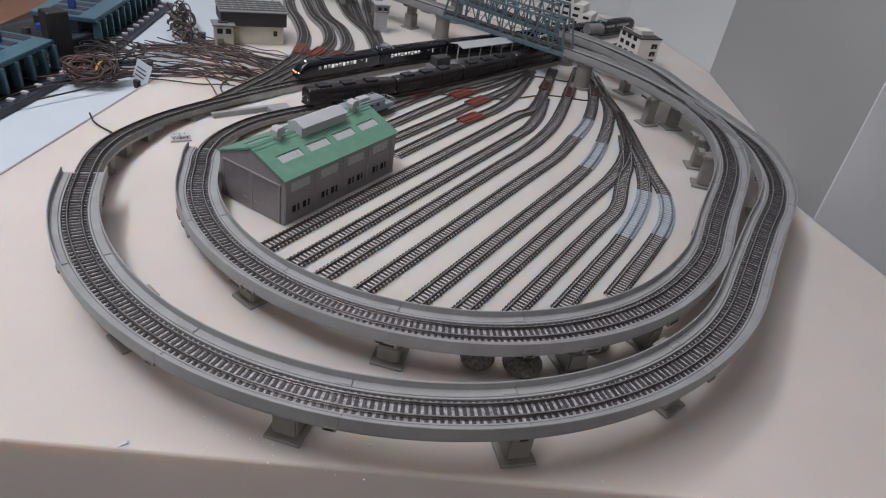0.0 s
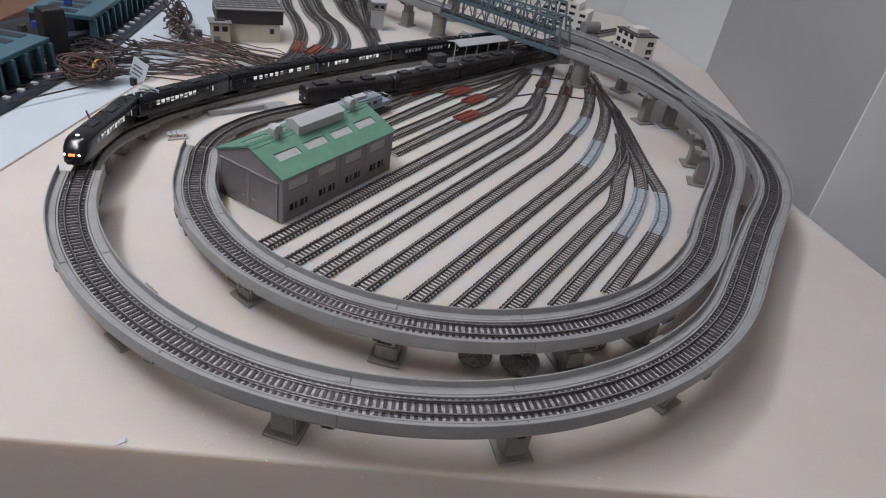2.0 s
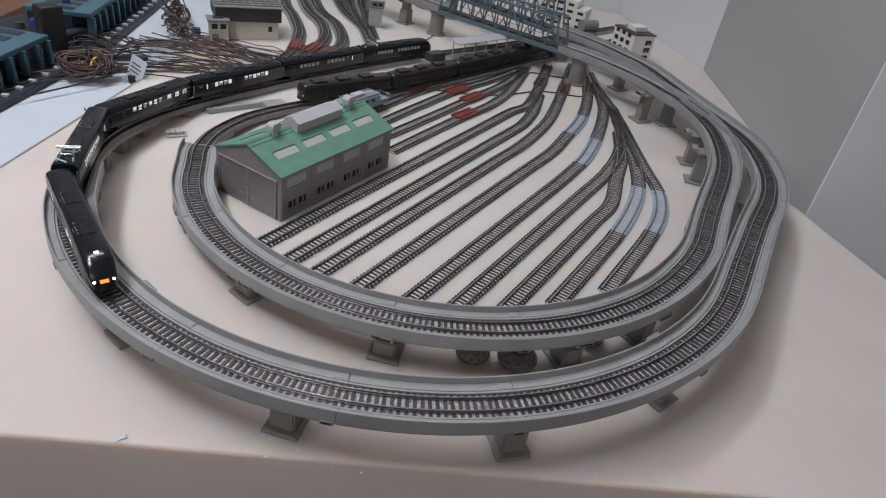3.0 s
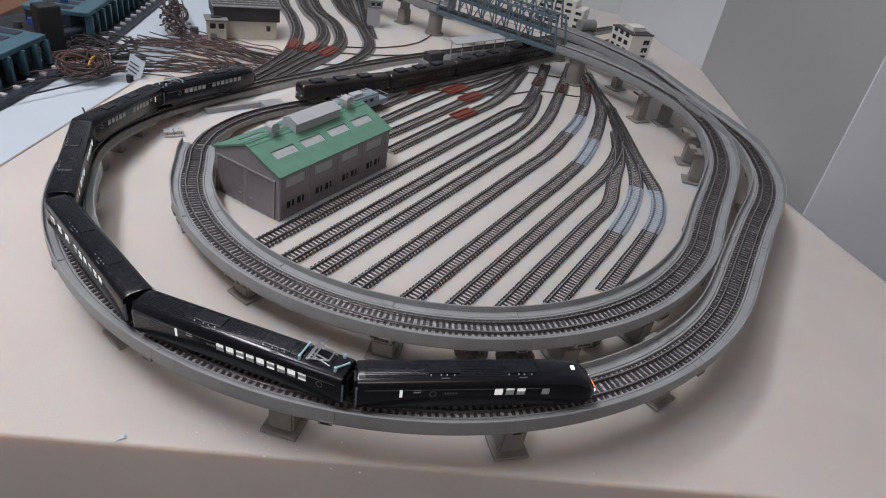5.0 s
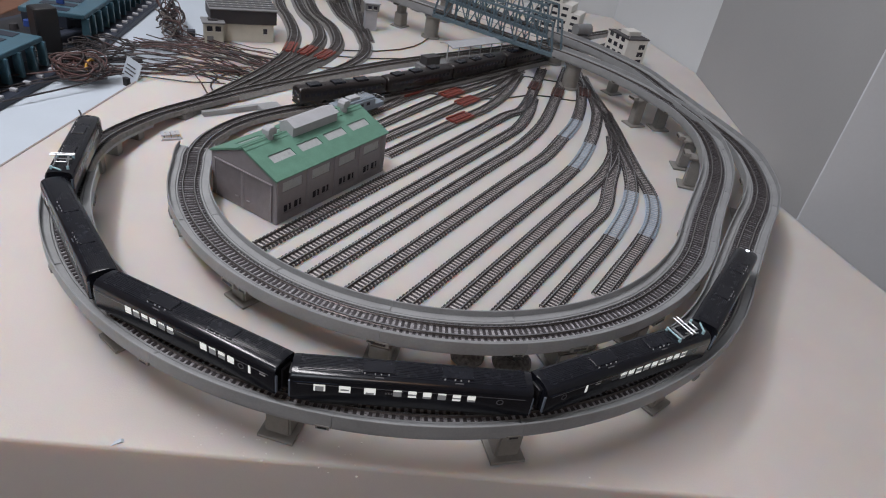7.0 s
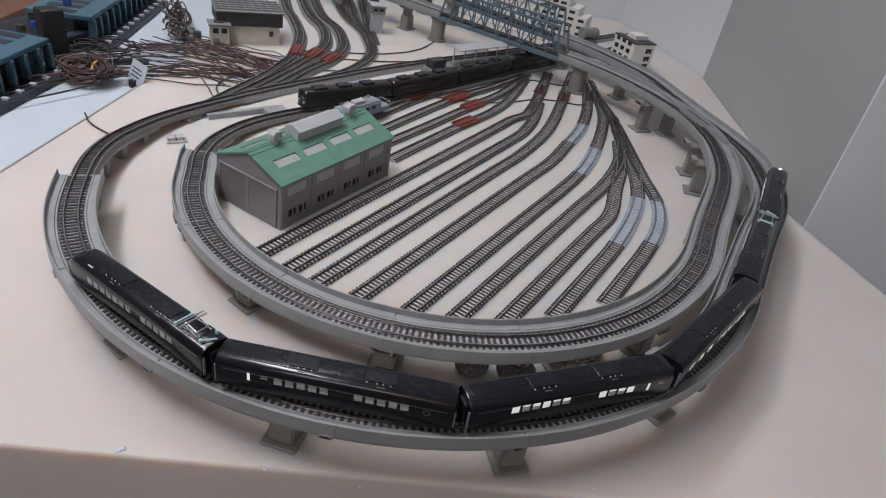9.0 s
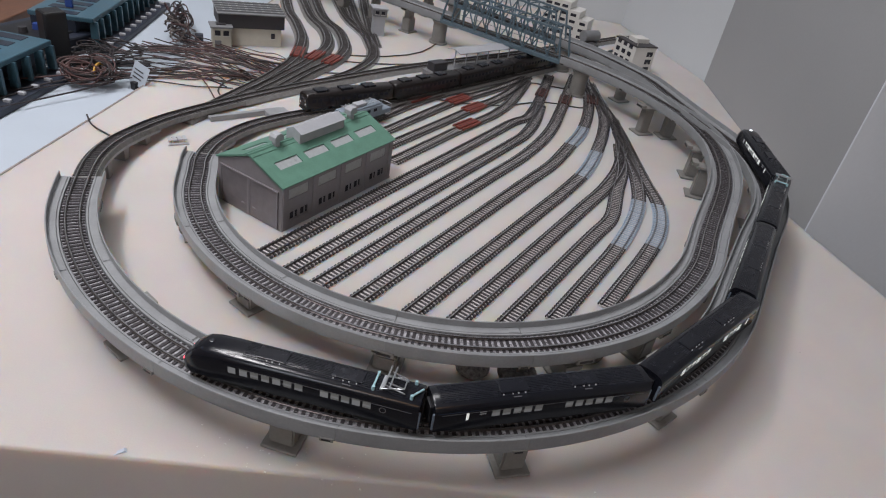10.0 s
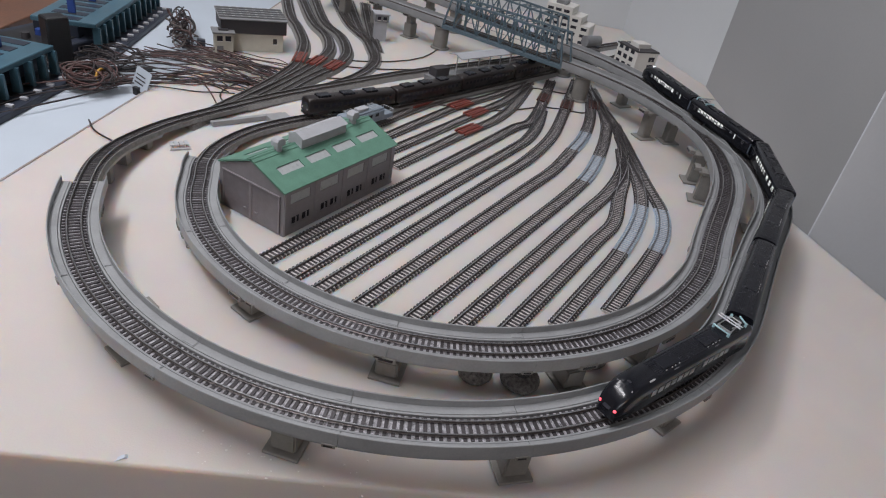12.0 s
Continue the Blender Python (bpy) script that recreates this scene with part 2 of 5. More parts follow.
outer_pts += [(0.2632, 0.4897, 0.0495), (0.2989, 0.5642, 0.0490), (0.3242, 0.6129, 0.0485), (0.3440, 0.6636, 0.0480), (0.3531, 0.7134, 0.0480), (0.3551, 0.7745, 0.0480), (0.3387, 0.8362, 0.0480), (0.3194, 0.8907, 0.0480), (0.2981, 0.9565, 0.0480), (0.2744, 1.0282, 0.0480), (0.2424, 1.0751, 0.0480), (0.1995, 1.1274, 0.0480), (0.1450, 1.1717, 0.0480), (0.0455, 1.2454, 0.0480), (-0.2625, 1.4814, 0.0480), (-0.7245, 1.8354, 0.0480)]
# The rail tops stand a little proud of the viaduct's datum.
OUTER = Line([(x, y, z + 0.0021 * min(1, max(0, (z - 0.012) / 0.018))) for x, y, z in outer_pts])
# The inner line: the parked train's track, round the inner loop.
IX, IY, RI = 0.0006, 0.5996, 0.2464
inner_pts = [(0.3111, 1.3827, 0.0080), (0.1028, 1.1160, 0.0080), (-0.0282, 0.9440, 0.0080), (-0.1055, 0.8493, 0.0080), (-0.1857, 0.7707, 0.0085), (-0.2256, 0.7160, 0.0105), (-0.2445, 0.6742, 0.0125), (-0.2540, 0.6240, 0.0150), (-0.2513, 0.5801, 0.0165)]
for k in range(1, 14):
    a = -179 + k * 11.2
    inner_pts.append((IX + RI * math.cos(radians(a)), IY + RI * math.sin(radians(a)), 0.0318 + 0.0089 * radians(a + 90)))
inner_pts += [(0.2309, 0.5062, 0.0420), (0.2512, 0.5605, 0.0430), (0.2671, 0.6010, 0.0440), (0.2866, 0.6482, 0.0450), (0.3039, 0.6984, 0.0460), (0.3141, 0.7526, 0.0465), (0.3169, 0.8132, 0.0465), (0.3029, 0.8784, 0.0465), (0.2806, 0.9209, 0.0465), (0.2616, 0.9547, 0.0465), (0.2211, 1.0040, 0.0465), (0.1813, 1.0392, 0.0465), (0.1430, 1.0660, 0.0465), (-0.0533, 1.1813, 0.0465), (-0.3085, 1.3312, 0.0465), (-0.6422, 1.5272, 0.0465)]
INNER = Line([(x, y, z + 0.0030 * min(1, max(0, (z - 0.009) / 0.010))) for x, y, z in inner_pts])
PHI = radians(61.954)
YT, YN = Vector((math.cos(PHI), math.sin(PHI), 0)), Vector((-math.sin(PHI), math.cos(PHI), 0))

# ---- setting ----
TABLE = [(-0.4246, 0.2140), (0.5530, 0.3118), (0.4545, 0.5980), (0.4090, 0.7330), (0.4180, 0.79), (0.4405, 0.86), (0.4405, 1.268), (0.328, 1.618), (-0.388, 1.618), (-0.3950, 0.8989), (-0.4127, 0.4942)]


def slab(bm, outline, z0, z1, bevel=0.0):
    a = [bm.verts.new((x, y, z0)) for x, y in outline]
    b = [bm.verts.new((x, y, z1)) for x, y in outline]
    n = len(outline)
    bm.faces.new(a[::-1])
    top = bm.faces.new(b)
    for i in range(n):
        bm.faces.new((a[i], a[(i + 1) % n], b[(i + 1) % n], b[i]))
    if bevel:
        bmesh.ops.bevel(bm, geom=list(top.edges), offset=bevel, segments=5, affect="EDGES", profile=0.5)
    return bm


bm = slab(bmesh.new(), TABLE, -0.12, 0.0, 0.0035)
tagged(part("table_top", bm, FOAM, None, smooth=True), "cream foam board baseboard with a rounded worn edge", "table top", kind="structure")
bm = slab(bmesh.new(), [(-1.7, 0.13), (-0.428, 0.2163), (-0.4162, 0.4942), (-0.3985, 0.8989), (-0.3915, 1.618), (-1.7, 1.618)], -0.05, -0.008, 0.002)
tagged(part("side_table_top", bm, PAPER, None), "side table covered with white paper", "table top", kind="structure")
# The unseen south and west walls close the room and warm its bounce.
for name, m, b in (("floor", FLOORM, (-3, 3, -2.4, 3.4, -0.80, -0.75)), ("ceiling", WALL, (-3, 3, -2.4, 3.4, 2.2, 2.3)), ("wall_north", WALL, (-3, 0.60, 1.62, 1.72, -0.75, 2.2)),
                   ("wall_south", BOUNCEWALL, (-3, 3, -2.4, -2.3, -0.75, 2.2)), ("wall_west", BOUNCEWALL, (-3.0, -2.9, -2.3, 1.62, -0.75, 2.2)), ("wall_east", WALL, (1.60, 1.72, -2.3, 0.735, -0.75, 2.2)), ("wall_return", LITWALL, (0.4405, 1.60, 0.735, 0.738, -0.75, 2.2))):
    tagged(part(name, box(bmesh.new(), *b), m, None), kind="structure")
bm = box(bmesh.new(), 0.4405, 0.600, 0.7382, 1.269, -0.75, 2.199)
tagged(part("wall_pillar", bm, SHADEWALL, None), "pillar standing against the wall, its shade put into a darker grey", kind="structure")

# Thin strip coloured as the shadowed gap between foam board and paper.
bm = bmesh.new()
EDGES = [(-0.4215, 0.2190), (-0.4100, 0.4942), (-0.3925, 0.8989), (-0.3858, 1.60)]
for (xa, ya), (xb, yb) in zip(EDGES, EDGES[1:]):
    slab(bm, [(xa, ya), (xb, yb), (xb - 0.0022, yb), (xa - 0.0022, ya)], -0.001, 0.0006)
tagged(part("gap_shade_strip", bm, GAPSHADE, None), "grey-brown strip painted as the gap shadow along the foam board", kind="structure")

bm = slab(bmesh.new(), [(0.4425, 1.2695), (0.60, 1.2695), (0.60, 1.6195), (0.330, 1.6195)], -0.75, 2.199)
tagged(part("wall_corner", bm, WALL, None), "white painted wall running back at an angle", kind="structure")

# ---- tracks ----
def sleeper_mesh(name, material):
    bm = bmesh.new()
    box(bm, -0.0011, 0.0011, -0.0085, 0.0085, -0.0019, 0.0)
    for y in (-0.0052, 0.0052):
        box(bm, -0.0008, 0.0008, y - 0.0013, y + 0.0013, 0.0, 0.0005)
    me = mesh_of(bm, name)
    me.materials.append(material)
    return me


SLEEPER = sleeper_mesh("sleeper", TIE)
BLUE_SLEEPER = sleeper_mesh("blue_sleeper", BLUETIE)


def rail_profile(y):
    return [(y - 0.0008, -0.0019), (y + 0.0008, -0.0019), (y + 0.0008, -0.0016), (y + 0.0003, -0.0013), (y + 0.0003, -0.0006), (y + 0.00045, -0.0004),
            (y + 0.00045, -0.0001), (y - 0.00045, -0.0001), (y - 0.00045, -0.0004), (y - 0.0003, -0.0006), (y - 0.0003, -0.0013), (y - 0.0008, -0.0016)]


def head_profile(y):
    return [(y - 0.00045, -0.0001), (y + 0.00045, -0.0001), (y + 0.00040, 0.0001), (y - 0.00040, 0.0001)]


def track(line, s0, s1, label, group="tracks", sleepers=True, bed=BED, half=0.0090, pitch=0.0045, drop=0.0042, shoulder=0.0, blue=None, rise=0.0027):
    """Rails, sleepers and a bed; the line runs at rail height. blue: a stretch with a pale blue base."""
    t = thing("railway_track", Matrix(), label, "track", group)
    for y in (-0.0050, 0.0050):
        part("rail", sweep(bmesh.new(), line, s0, s1, rail_profile(y)), RAIL, t)
        part("rail_head", sweep(bmesh.new(), line, s0, s1, head_profile(y)), RAILHEAD, t, "bright polished rail head")
    n = int((s1 - s0) / pitch)
    if sleepers:
        for i in range(n):
            s = s0 + (i + 0.5) * pitch
            me = BLUE_SLEEPER if blue and blue[0] < s < blue[1] else SLEEPER
            link("sleeper", me, None, t, "", line.place(s) @ pose(random.uniform(-2e-4, 2e-4), 0, -0.0019, 0, 0, random.uniform(-1.2, 1.2)))
    else:
        bm = bmesh.new()
        for i in range(n):
            box(bm, -0.0011, 0.0011, -0.0085, 0.0085, -0.0038, -0.0019, 0, line.place(s0 + (i + 0.5) * pitch))
        tagged(part("sleeper_strip", bm, TIES, t), kind="stuff")
    if bed:
        w = half + shoulder
        part("track_bed", sweep(bmesh.new(), line, s0, s1, [(-w, -drop), (w, -drop), (half - 0.0004, -rise), (-half + 0.0004, -rise)]), bed, t)
    if blue:
        part("blue_base", sweep(bmesh.new(), line, blue[0], blue[1], [(-0.0090, -drop + 0.0001), (0.0090, -drop + 0.0001), (0.0086, -0.0029), (-0.0086, -0.0029)]), BLUEBED, t, "pale blue track base")
    return t


S_OUT0 = OUTER.near(-0.3097, 0.4792)
S_OUT1 = OUTER.near(0.1450, 1.1717)
S_IN0 = INNER.near(-0.2520, 0.5900)
S_IN1 = INNER.near(0.1430, 1.0660)
BRIDGE = 0.235
track(OUTER, 0, S_OUT0 - 0.30, "ballasted station track with dark sleepers", sleepers=False, bed=ROADBED, half=0.0095, drop=0.008, shoulder=0.003)
track(OUTER, S_OUT0 - 0.30, S_OUT0, "grey ramp track climbing to the viaduct", bed=ROADBED, half=0.0095, drop=0.0075, shoulder=0.001)
track(OUTER, S_OUT0, S_OUT1, "curved track with dark sleepers on the outer viaduct")
track(OUTER, S_OUT1, S_OUT1 + BRIDGE + 0.30, "track across the rear truss bridge", sleepers=False, bed=None)
track(INNER, 0, S_IN0 - 0.20, "ballasted track under the parked train", sleepers=False, bed=ROADBED, half=0.0095, drop=0.008, shoulder=0.003)
track(INNER, S_IN0 - 0.20, S_IN0, "grey ramp track climbing to the inner viaduct", bed=ROADBED, half=0.0095, drop=0.0075, shoulder=0.001)
track(INNER, S_IN0, S_IN1, "curved track with dark sleepers on the inner viaduct")
track(INNER, S_IN1, S_IN1 + BRIDGE + 0.30, "track across the front truss bridge", sleepers=False, bed=None)


# Ramp blocks that carry the climbing tracks.
def ramp(line, s0, s1, label):
    n = 4
    for i in range(n):
        a, b = s0 + (s1 - s0) * i / n, s0 + (s1 - s0) * (i + 1) / n
        low = 0.0110 if i < n - 1 else 0.0165
        t = thing("ramp_girder", Matrix(), label, "ramp", "ramp girders")
        part("girder", sweep(bmesh.new(), line, a + 0.0002, b - 0.0002, [(-0.0097, -0.0074), (-0.0097, -low), (0.0097, -low), (0.0097, -0.0074)]), CONC, t)
        m = line.place((a + b) / 2)
        h = m.translation.z - low
        if h > 0.002:
            part("support", box(bmesh.new(), -0.005, 0.005, -0.0075, 0.0075, 0, h + 0.0004, 0.0006), PIERM, t, m=pose(m.translation.x, m.translation.y, 0, 0, 0, math.degrees(math.atan2(m[1][0], m[0][0]))))



ramp(OUTER, S_OUT0 - 0.165, S_OUT0 - 0.001, "grey plastic ramp girder under the climbing outer line")
ramp(INNER, S_IN0 - 0.06, S_IN0 - 0.001, "grey plastic ramp girder under the climbing inner line")

# Viaduct: a floor, two parapets and a girder, in lengths with clips at the joints.
FLOOR_P = [(-0.0170, -0.0078), (-0.0170, -0.0052), (-0.0094, -0.0052), (-0.0090, -0.0044), (0.0090, -0.0044), (0.0094, -0.0052), (0.0170, -0.0052), (0.0170, -0.0078)]
PARAPET = [(0.0168, -0.0052), (0.0168, 0.0038), (0.0170, 0.0042), (0.0177, 0.0042), (0.0180, 0.0038), (0.0180, -0.0052)]
KERB = [(0.0092, -0.0052), (0.0092, -0.0014), (0.0094, -0.0012), (0.0106, -0.0012), (0.0107, -0.0014), (0.0107, -0.0052)]
SHELF = [(0.0110, -0.0052), (0.0110, -0.0013), (0.0112, -0.0010), (0.01675, -0.0010), (0.01675, -0.0052)]
GIRDER = [(-0.0140, -0.0079), (0.0140, -0.0079), (0.0115, -0.0096), (-0.0115, -0.0096)]


def mirrored(profile, k):
    return [(k * u, v) for u, v in profile]


def viaduct(line, cuts, label):
    for i, (s0, s1) in enumerate(zip(cuts, cuts[1:])):
        a, b = s0 + 0.00012, s1 - 0.00012
        t = thing("viaduct_section", Matrix(), label, "viaduct", "viaduct sections")
        part("floor_slab", sweep(bmesh.new(), line, a, b, FLOOR_P), CONC, t)
        for k in (1, -1):
            part("parapet", sweep(bmesh.new(), line, a, b, mirrored(PARAPET, k)), CONC, t)
            part("kerb", sweep(bmesh.new(), line, a, b, mirrored(KERB, k)), CONC, t)
            part("walkway", sweep(bmesh.new(), line, a + 0.0001, b - 0.0001, mirrored(SHELF, k)), CONC, t)
            part("joint_plate", sweep(bmesh.new(), line, b - 0.0095, b - 0.0006, mirrored([(0.0118, -0.00099), (0.0164, -0.00099), (0.0164, -0.0006), (0.0118, -0.0006)], k)), CONC, t)
            # A clip under the wall on either side of the joint, with a dark slot in it.
            c = part("clip", sweep(bmesh.new(), line, b - 0.0085, b - 0.0010, mirrored([(0.0150, -0.0053), (0.0186, -0.0053), (0.0186, -0.0078), (0.0150, -0.0078)], k)), PIERM, t)
            part("slot", sweep(bmesh.new(), line, b - 0.0074, b - 0.0024, mirrored([(0.0180, -0.0060), (0.0187, -0.0060), (0.0187, -0.0074), (0.0180, -0.0074)], k)), BLACKP, c)
        part("girder", sweep(bmesh.new(), line, a, b, GIRDER), PIERM, t)


def cuts_of(line, s0, s1, marks):
    """Joints along a line: the two ends, the marked places, and even lengths past the last mark."""
    at = [s0] + [line.near(x, y) for x, y in marks]
    n = max(1, round((s1 - at[-1]) / 0.125))
    return at + [at[-1] + (s1 - at[-1]) * (k + 1) / n for k in range(n)]


viaduct(OUTER, cuts_of(OUTER, S_OUT0, S_OUT1, ((-0.244, 0.357), (-0.151, 0.291), (-0.042, 0.2585), (0.064, 0.281), (0.180, 0.354), (0.257, 0.468), (0.286, 0.528))), "grey plastic viaduct trough of the outer line")
viaduct(INNER, cuts_of(INNER, S_IN0, S_IN1, ((-0.224, 0.433), (-0.121, 0.383), (-0.023, 0.359), (0.068, 0.375), (0.206, 0.478), (0.246, 0.545))), "grey plastic viaduct trough of the inner line")
for line, s1 in ((OUTER, S_OUT1), (INNER, S_IN1)):
    viaduct(line, [s1 + BRIDGE, s1 + BRIDGE + 0.15, s1 + BRIDGE + 0.30], "grey plastic viaduct trough beyond the bridge")


def pier(line, s, inward=0.0, label="grey plastic viaduct pier on a flat foot", slim=1.0):
    m = line.place(s)
    top = m.translation.z - 0.0096
    w = line.way(s)
    t = thing("viaduct_pier", pose(m.translation.x - w.y * inward, m.translation.y + w.x * inward, 0, 0, 0, math.degrees(math.atan2(w.y, w.x))), label, "pier", "viaduct piers")
    part("foot", box(bmesh.new(), -0.0118, 0.0118, -0.0135, 0.0135, 0, 0.0024, 0.0006), PIERM, t)
    waist = min(top - 0.008, 0.0024 + (top - 0.0024) * 0.62) if slim == 1 else top - 0.0030
    bm = bmesh.new()
    prism(bm, [(-0.0084 * slim, 0.0024), (0.0084 * slim, 0.0024), (0.0080 * slim, waist), (-0.0080 * slim, waist)], -0.0095 * slim, 0.0095 * slim)
    bmesh.ops.bevel(bm, geom=list(bm.edges), offset=0.0012, segments=2, affect="EDGES")
    part("column", bm, PIERM, t)
    part("neck", box(bmesh.new(), -0.0055, 0.0055, -0.0074, 0.0074, waist - 0.0006, top + 0.0004, 0.0004), PIERM, t)
    part("cap", box(bmesh.new(), -0.0088, 0.0088, -0.0118, 0.0118, top - 0.0030, top + 0.0003, 0.0006), PIERM, t)
    for k in (-1, 1):
        c = part("bracket", box(bmesh.new(), -0.0072, 0.0072, min(k * 0.0110, k * 0.0185), max(k * 0.0110, k * 0.0185), top - 0.0005, top + 0.0040, 0.0005), PIERM, t)
        part("slot", box(bmesh.new(), -0.0052, 0.0052, k * 0.0185 - 0.0004, k * 0.0185 + 0.0004, top + 0.0010, top + 0.0028), BLACKP, c)


for x, y in ((-0.0754, 0.2706), (0.0649, 0.2853), (0.1814, 0.3507), (-0.2058, 0.3195), (-0.2951, 0.4433), (0.3422, 0.6884), (0.2865, 0.9263), (0.2314, 1.0475)):
    pier(OUTER, OUTER.near(x, y), 0.007 if y < 0.40 else (0.010 if y > 0.9 else 0.0), slim=0.78 if y > 0.6 else 1.0)
for x, y in ((-0.0254, 0.3509), (-0.1407, 0.3919), (0.1056, 0.3864), (0.1686, 0.4212), (0.2976, 0.8016), (0.3011, 0.7462), (0.2572, 0.9267), (-0.2092, 0.4765)):
    pier(INNER, INNER.near(x, y), 0.015 if y > 0.7 else 0.0, slim=0.78 if y > 0.7 else 1.0)


def round_pier(x, y, top, r=0.0125):
    t = thing("round_pier", pose(x, y, 0), "round grey bridge pier on a flat foot", "pier", "bridge piers")
    part("foot", cyl(bmesh.new(), r * 1.35, r * 1.3, 0, 0.003, 24), PIERM, t)
    part("column", cyl(bmesh.new(), r, r, 0.003, top - 0.004, 24), PIERM, t, smooth=True)
    part("cap", cyl(bmesh.new(), r * 1.15, r * 1.3, top - 0.004, top, 24), PIERM, t)


for line, ss in ((INNER, (S_IN1 - 0.035, S_IN1 + BRIDGE + 0.01)), (OUTER, (S_OUT1 - 0.012, S_OUT1 + BRIDGE + 0.01))):
    for s in ss:
        p = line.at(s)
        round_pier(p.x, p.y, p.z - 0.0096)
for line, s1 in ((INNER, S_IN1), (OUTER, S_OUT1)):
    for k in (0.08, 0.16, 0.24):
        pier(line, s1 + BRIDGE + k)


# Truss bridges.
def truss_bridge(line, s0, length):
    w = line.way(s0 + length / 2)
    a = line.at(s0)
    m = Matrix((w, Vector((-w.y, w.x, 0)).normalized(), Vector((0, 0, 1)))).transposed().to_4x4()
    m.translation = a
    t = thing("truss_bridge", m, "blue-grey steel truss railway bridge model", "bridge", "truss bridges")
    H, Y, N = 0.044, 0.0170, 10
    part("deck", box(bmesh.new(), 0, length, -0.014, 0.014, -0.0075, -0.0040), STEELB, t)
    d = length / N
    for y in (-Y, Y):
        part("bottom_chord", box(bmesh.new(), 0, length, y - 0.0016, y + 0.0016, -0.0085, -0.0035), STEELB, t)
        part("top_chord", box(bmesh.new(), d * 0.45, length - d * 0.45, y - 0.0014, y + 0.0014, H - 0.003, H), STEELB, t)
        part("end_post", bar(bmesh.new(), (0.001, y, -0.004), (d * 0.5, y, H - 0.0015), 0.0026, 0.0026), STEELB, t)
        part("end_post", bar(bmesh.new(), (length - 0.001, y, -0.004), (length - d * 0.5, y, H - 0.0015), 0.0026, 0.0026), STEELB, t)
        part("handrail", box(bmesh.new(), 0, length, y * 1.12 - 0.0003, y * 1.12 + 0.0003, 0.004, 0.0046), STEELB, t)
        for i in range(1, N):
            part("post", box(bmesh.new(), i * d - 0.0009, i * d + 0.0009, y - 0.0008, y + 0.0008, -0.0036, H - 0.003), STEELB, t)
            x0, x1 = (i * d, i * d + d) if i % 2 else (i * d + d, i * d)
            if i < N - 1:
                part("diagonal", bar(bmesh.new(), (x0, y, -0.0036), (x1, y, H - 0.003), 0.0016, 0.0016), STEELB, t)
    for i in range(1, N):
        part("cross_beam", box(bmesh.new(), i * d - 0.0008, i * d + 0.0008, -Y, Y, H - 0.0026, H - 0.0008), STEELB, t)
        if i < N - 1:
            k = 1 if i % 2 else -1
            part("top_brace", bar(bmesh.new(), (i * d, -Y * k, H - 0.0015), (i * d + d, Y * k, H - 0.0015), 0.0010, 0.0010), STEELB, t)
    for i in range(24):
        part("footboard", box(bmesh.new(), (i + 0.15) * length / 24, (i + 0.8) * length / 24, -Y * 1.13, -Y + 0.0005 - 0.0022, -0.0034, -0.0030), VENT, t)


truss_bridge(INNER, S_IN1, BRIDGE)
truss_bridge(OUTER, S_OUT1, BRIDGE)

# ---- yard ----
Z = 0.0045
# Centre offset, start, end of the straight, and the curve that follows.
YARD = [(0.3477, 0.3371, 0.8082, [(0.0897, 0.8942), (0.1076, 0.9653), (0.1331, 1.1153)]),
        (0.3151, 0.3351, 0.7611, [(0.0841, 0.8293), (0.1001, 0.8833), (0.1117, 0.9603)]),
        (0.2862, 0.3401, 0.7141, [(0.1188, 0.8541), (0.1427, 0.9570), (0.1776, 1.1406)]),
        (0.2501, 0.3493, 0.7251, [(0.1458, 0.8243), (0.1701, 0.8925), (0.1891, 0.9966), (0.1954, 1.1344)]),
        (0.2087, 0.3646, 0.6677, [(0.1588, 0.7488), (0.1820, 0.8199), (0.2012, 0.9027), (0.2090, 0.9768), (0.2028, 1.1137)]),
        (0.1763, 0.3862, 0.7155, [(0.2072, 0.7826), (0.2222, 0.8619), (0.2226, 0.9566)]),
        (0.1441, 0.4151, 0.6526, [(0.1952, 0.7142), (0.2093, 0.7722), (0.2181, 0.8617)]),
        (0.1157, 0.4534, 0.5794, [(0.1969, 0.6258), (0.2161, 0.6839), (0.2241, 0.7375), (0.2257, 0.8034), (0.2219, 0.9092)]),
        (0.0879, 0.5054, 0.5953, [(0.2279, 0.6220), (0.2401, 0.6694), (0.2419, 0.7060), (0.2364, 0.7527), (0.2307, 0.8309), (0.2239, 0.9251), (0.2119, 1.0118), (0.1965, 1.1165)])]
BLUES = {3: (0.1500, 0.8266, 0.1721, 0.9031), 4: (0.1527, 0.7381, 0.1810, 0.8178), 7: (0.1776, 0.5815, 0.2191, 0.6965), 8: (0.2167, 0.5976, 0.2409, 0.6976)}
for i, (d, a, b, curve) in enumerate(YARD):
    pts = [YT * s + YN * d for s in (a - 0.016, a * 0.6 + b * 0.4, a * 0.2 + b * 0.8, b)]
    ln = Line([(p.x, p.y, Z) for p in pts] + [(x, y, Z) for x, y in curve])
    blue = (ln.near(*BLUES[i][:2]), ln.near(*BLUES[i][2:])) if i in BLUES else None
    track(ln, 0.0, ln.length, "straight storage siding with dark sleepers", "storage sidings", bed=YARDBED, half=0.0074, drop=0.0043, rise=0.0024, blue=blue)
    bm = bmesh.new()
    for y in (-0.005, 0.005):
        box(bm, -0.0008, 0.0035, y - 0.0009, y + 0.0009, -0.0030, -0.0006, 0.0003, ln.place(0.001))
    ob = part("rail_joiner", bm, UNDER, None)
    tagged(ob, "dark metal rail joiners at the end of a siding", "rail joiner", "rail joiners")

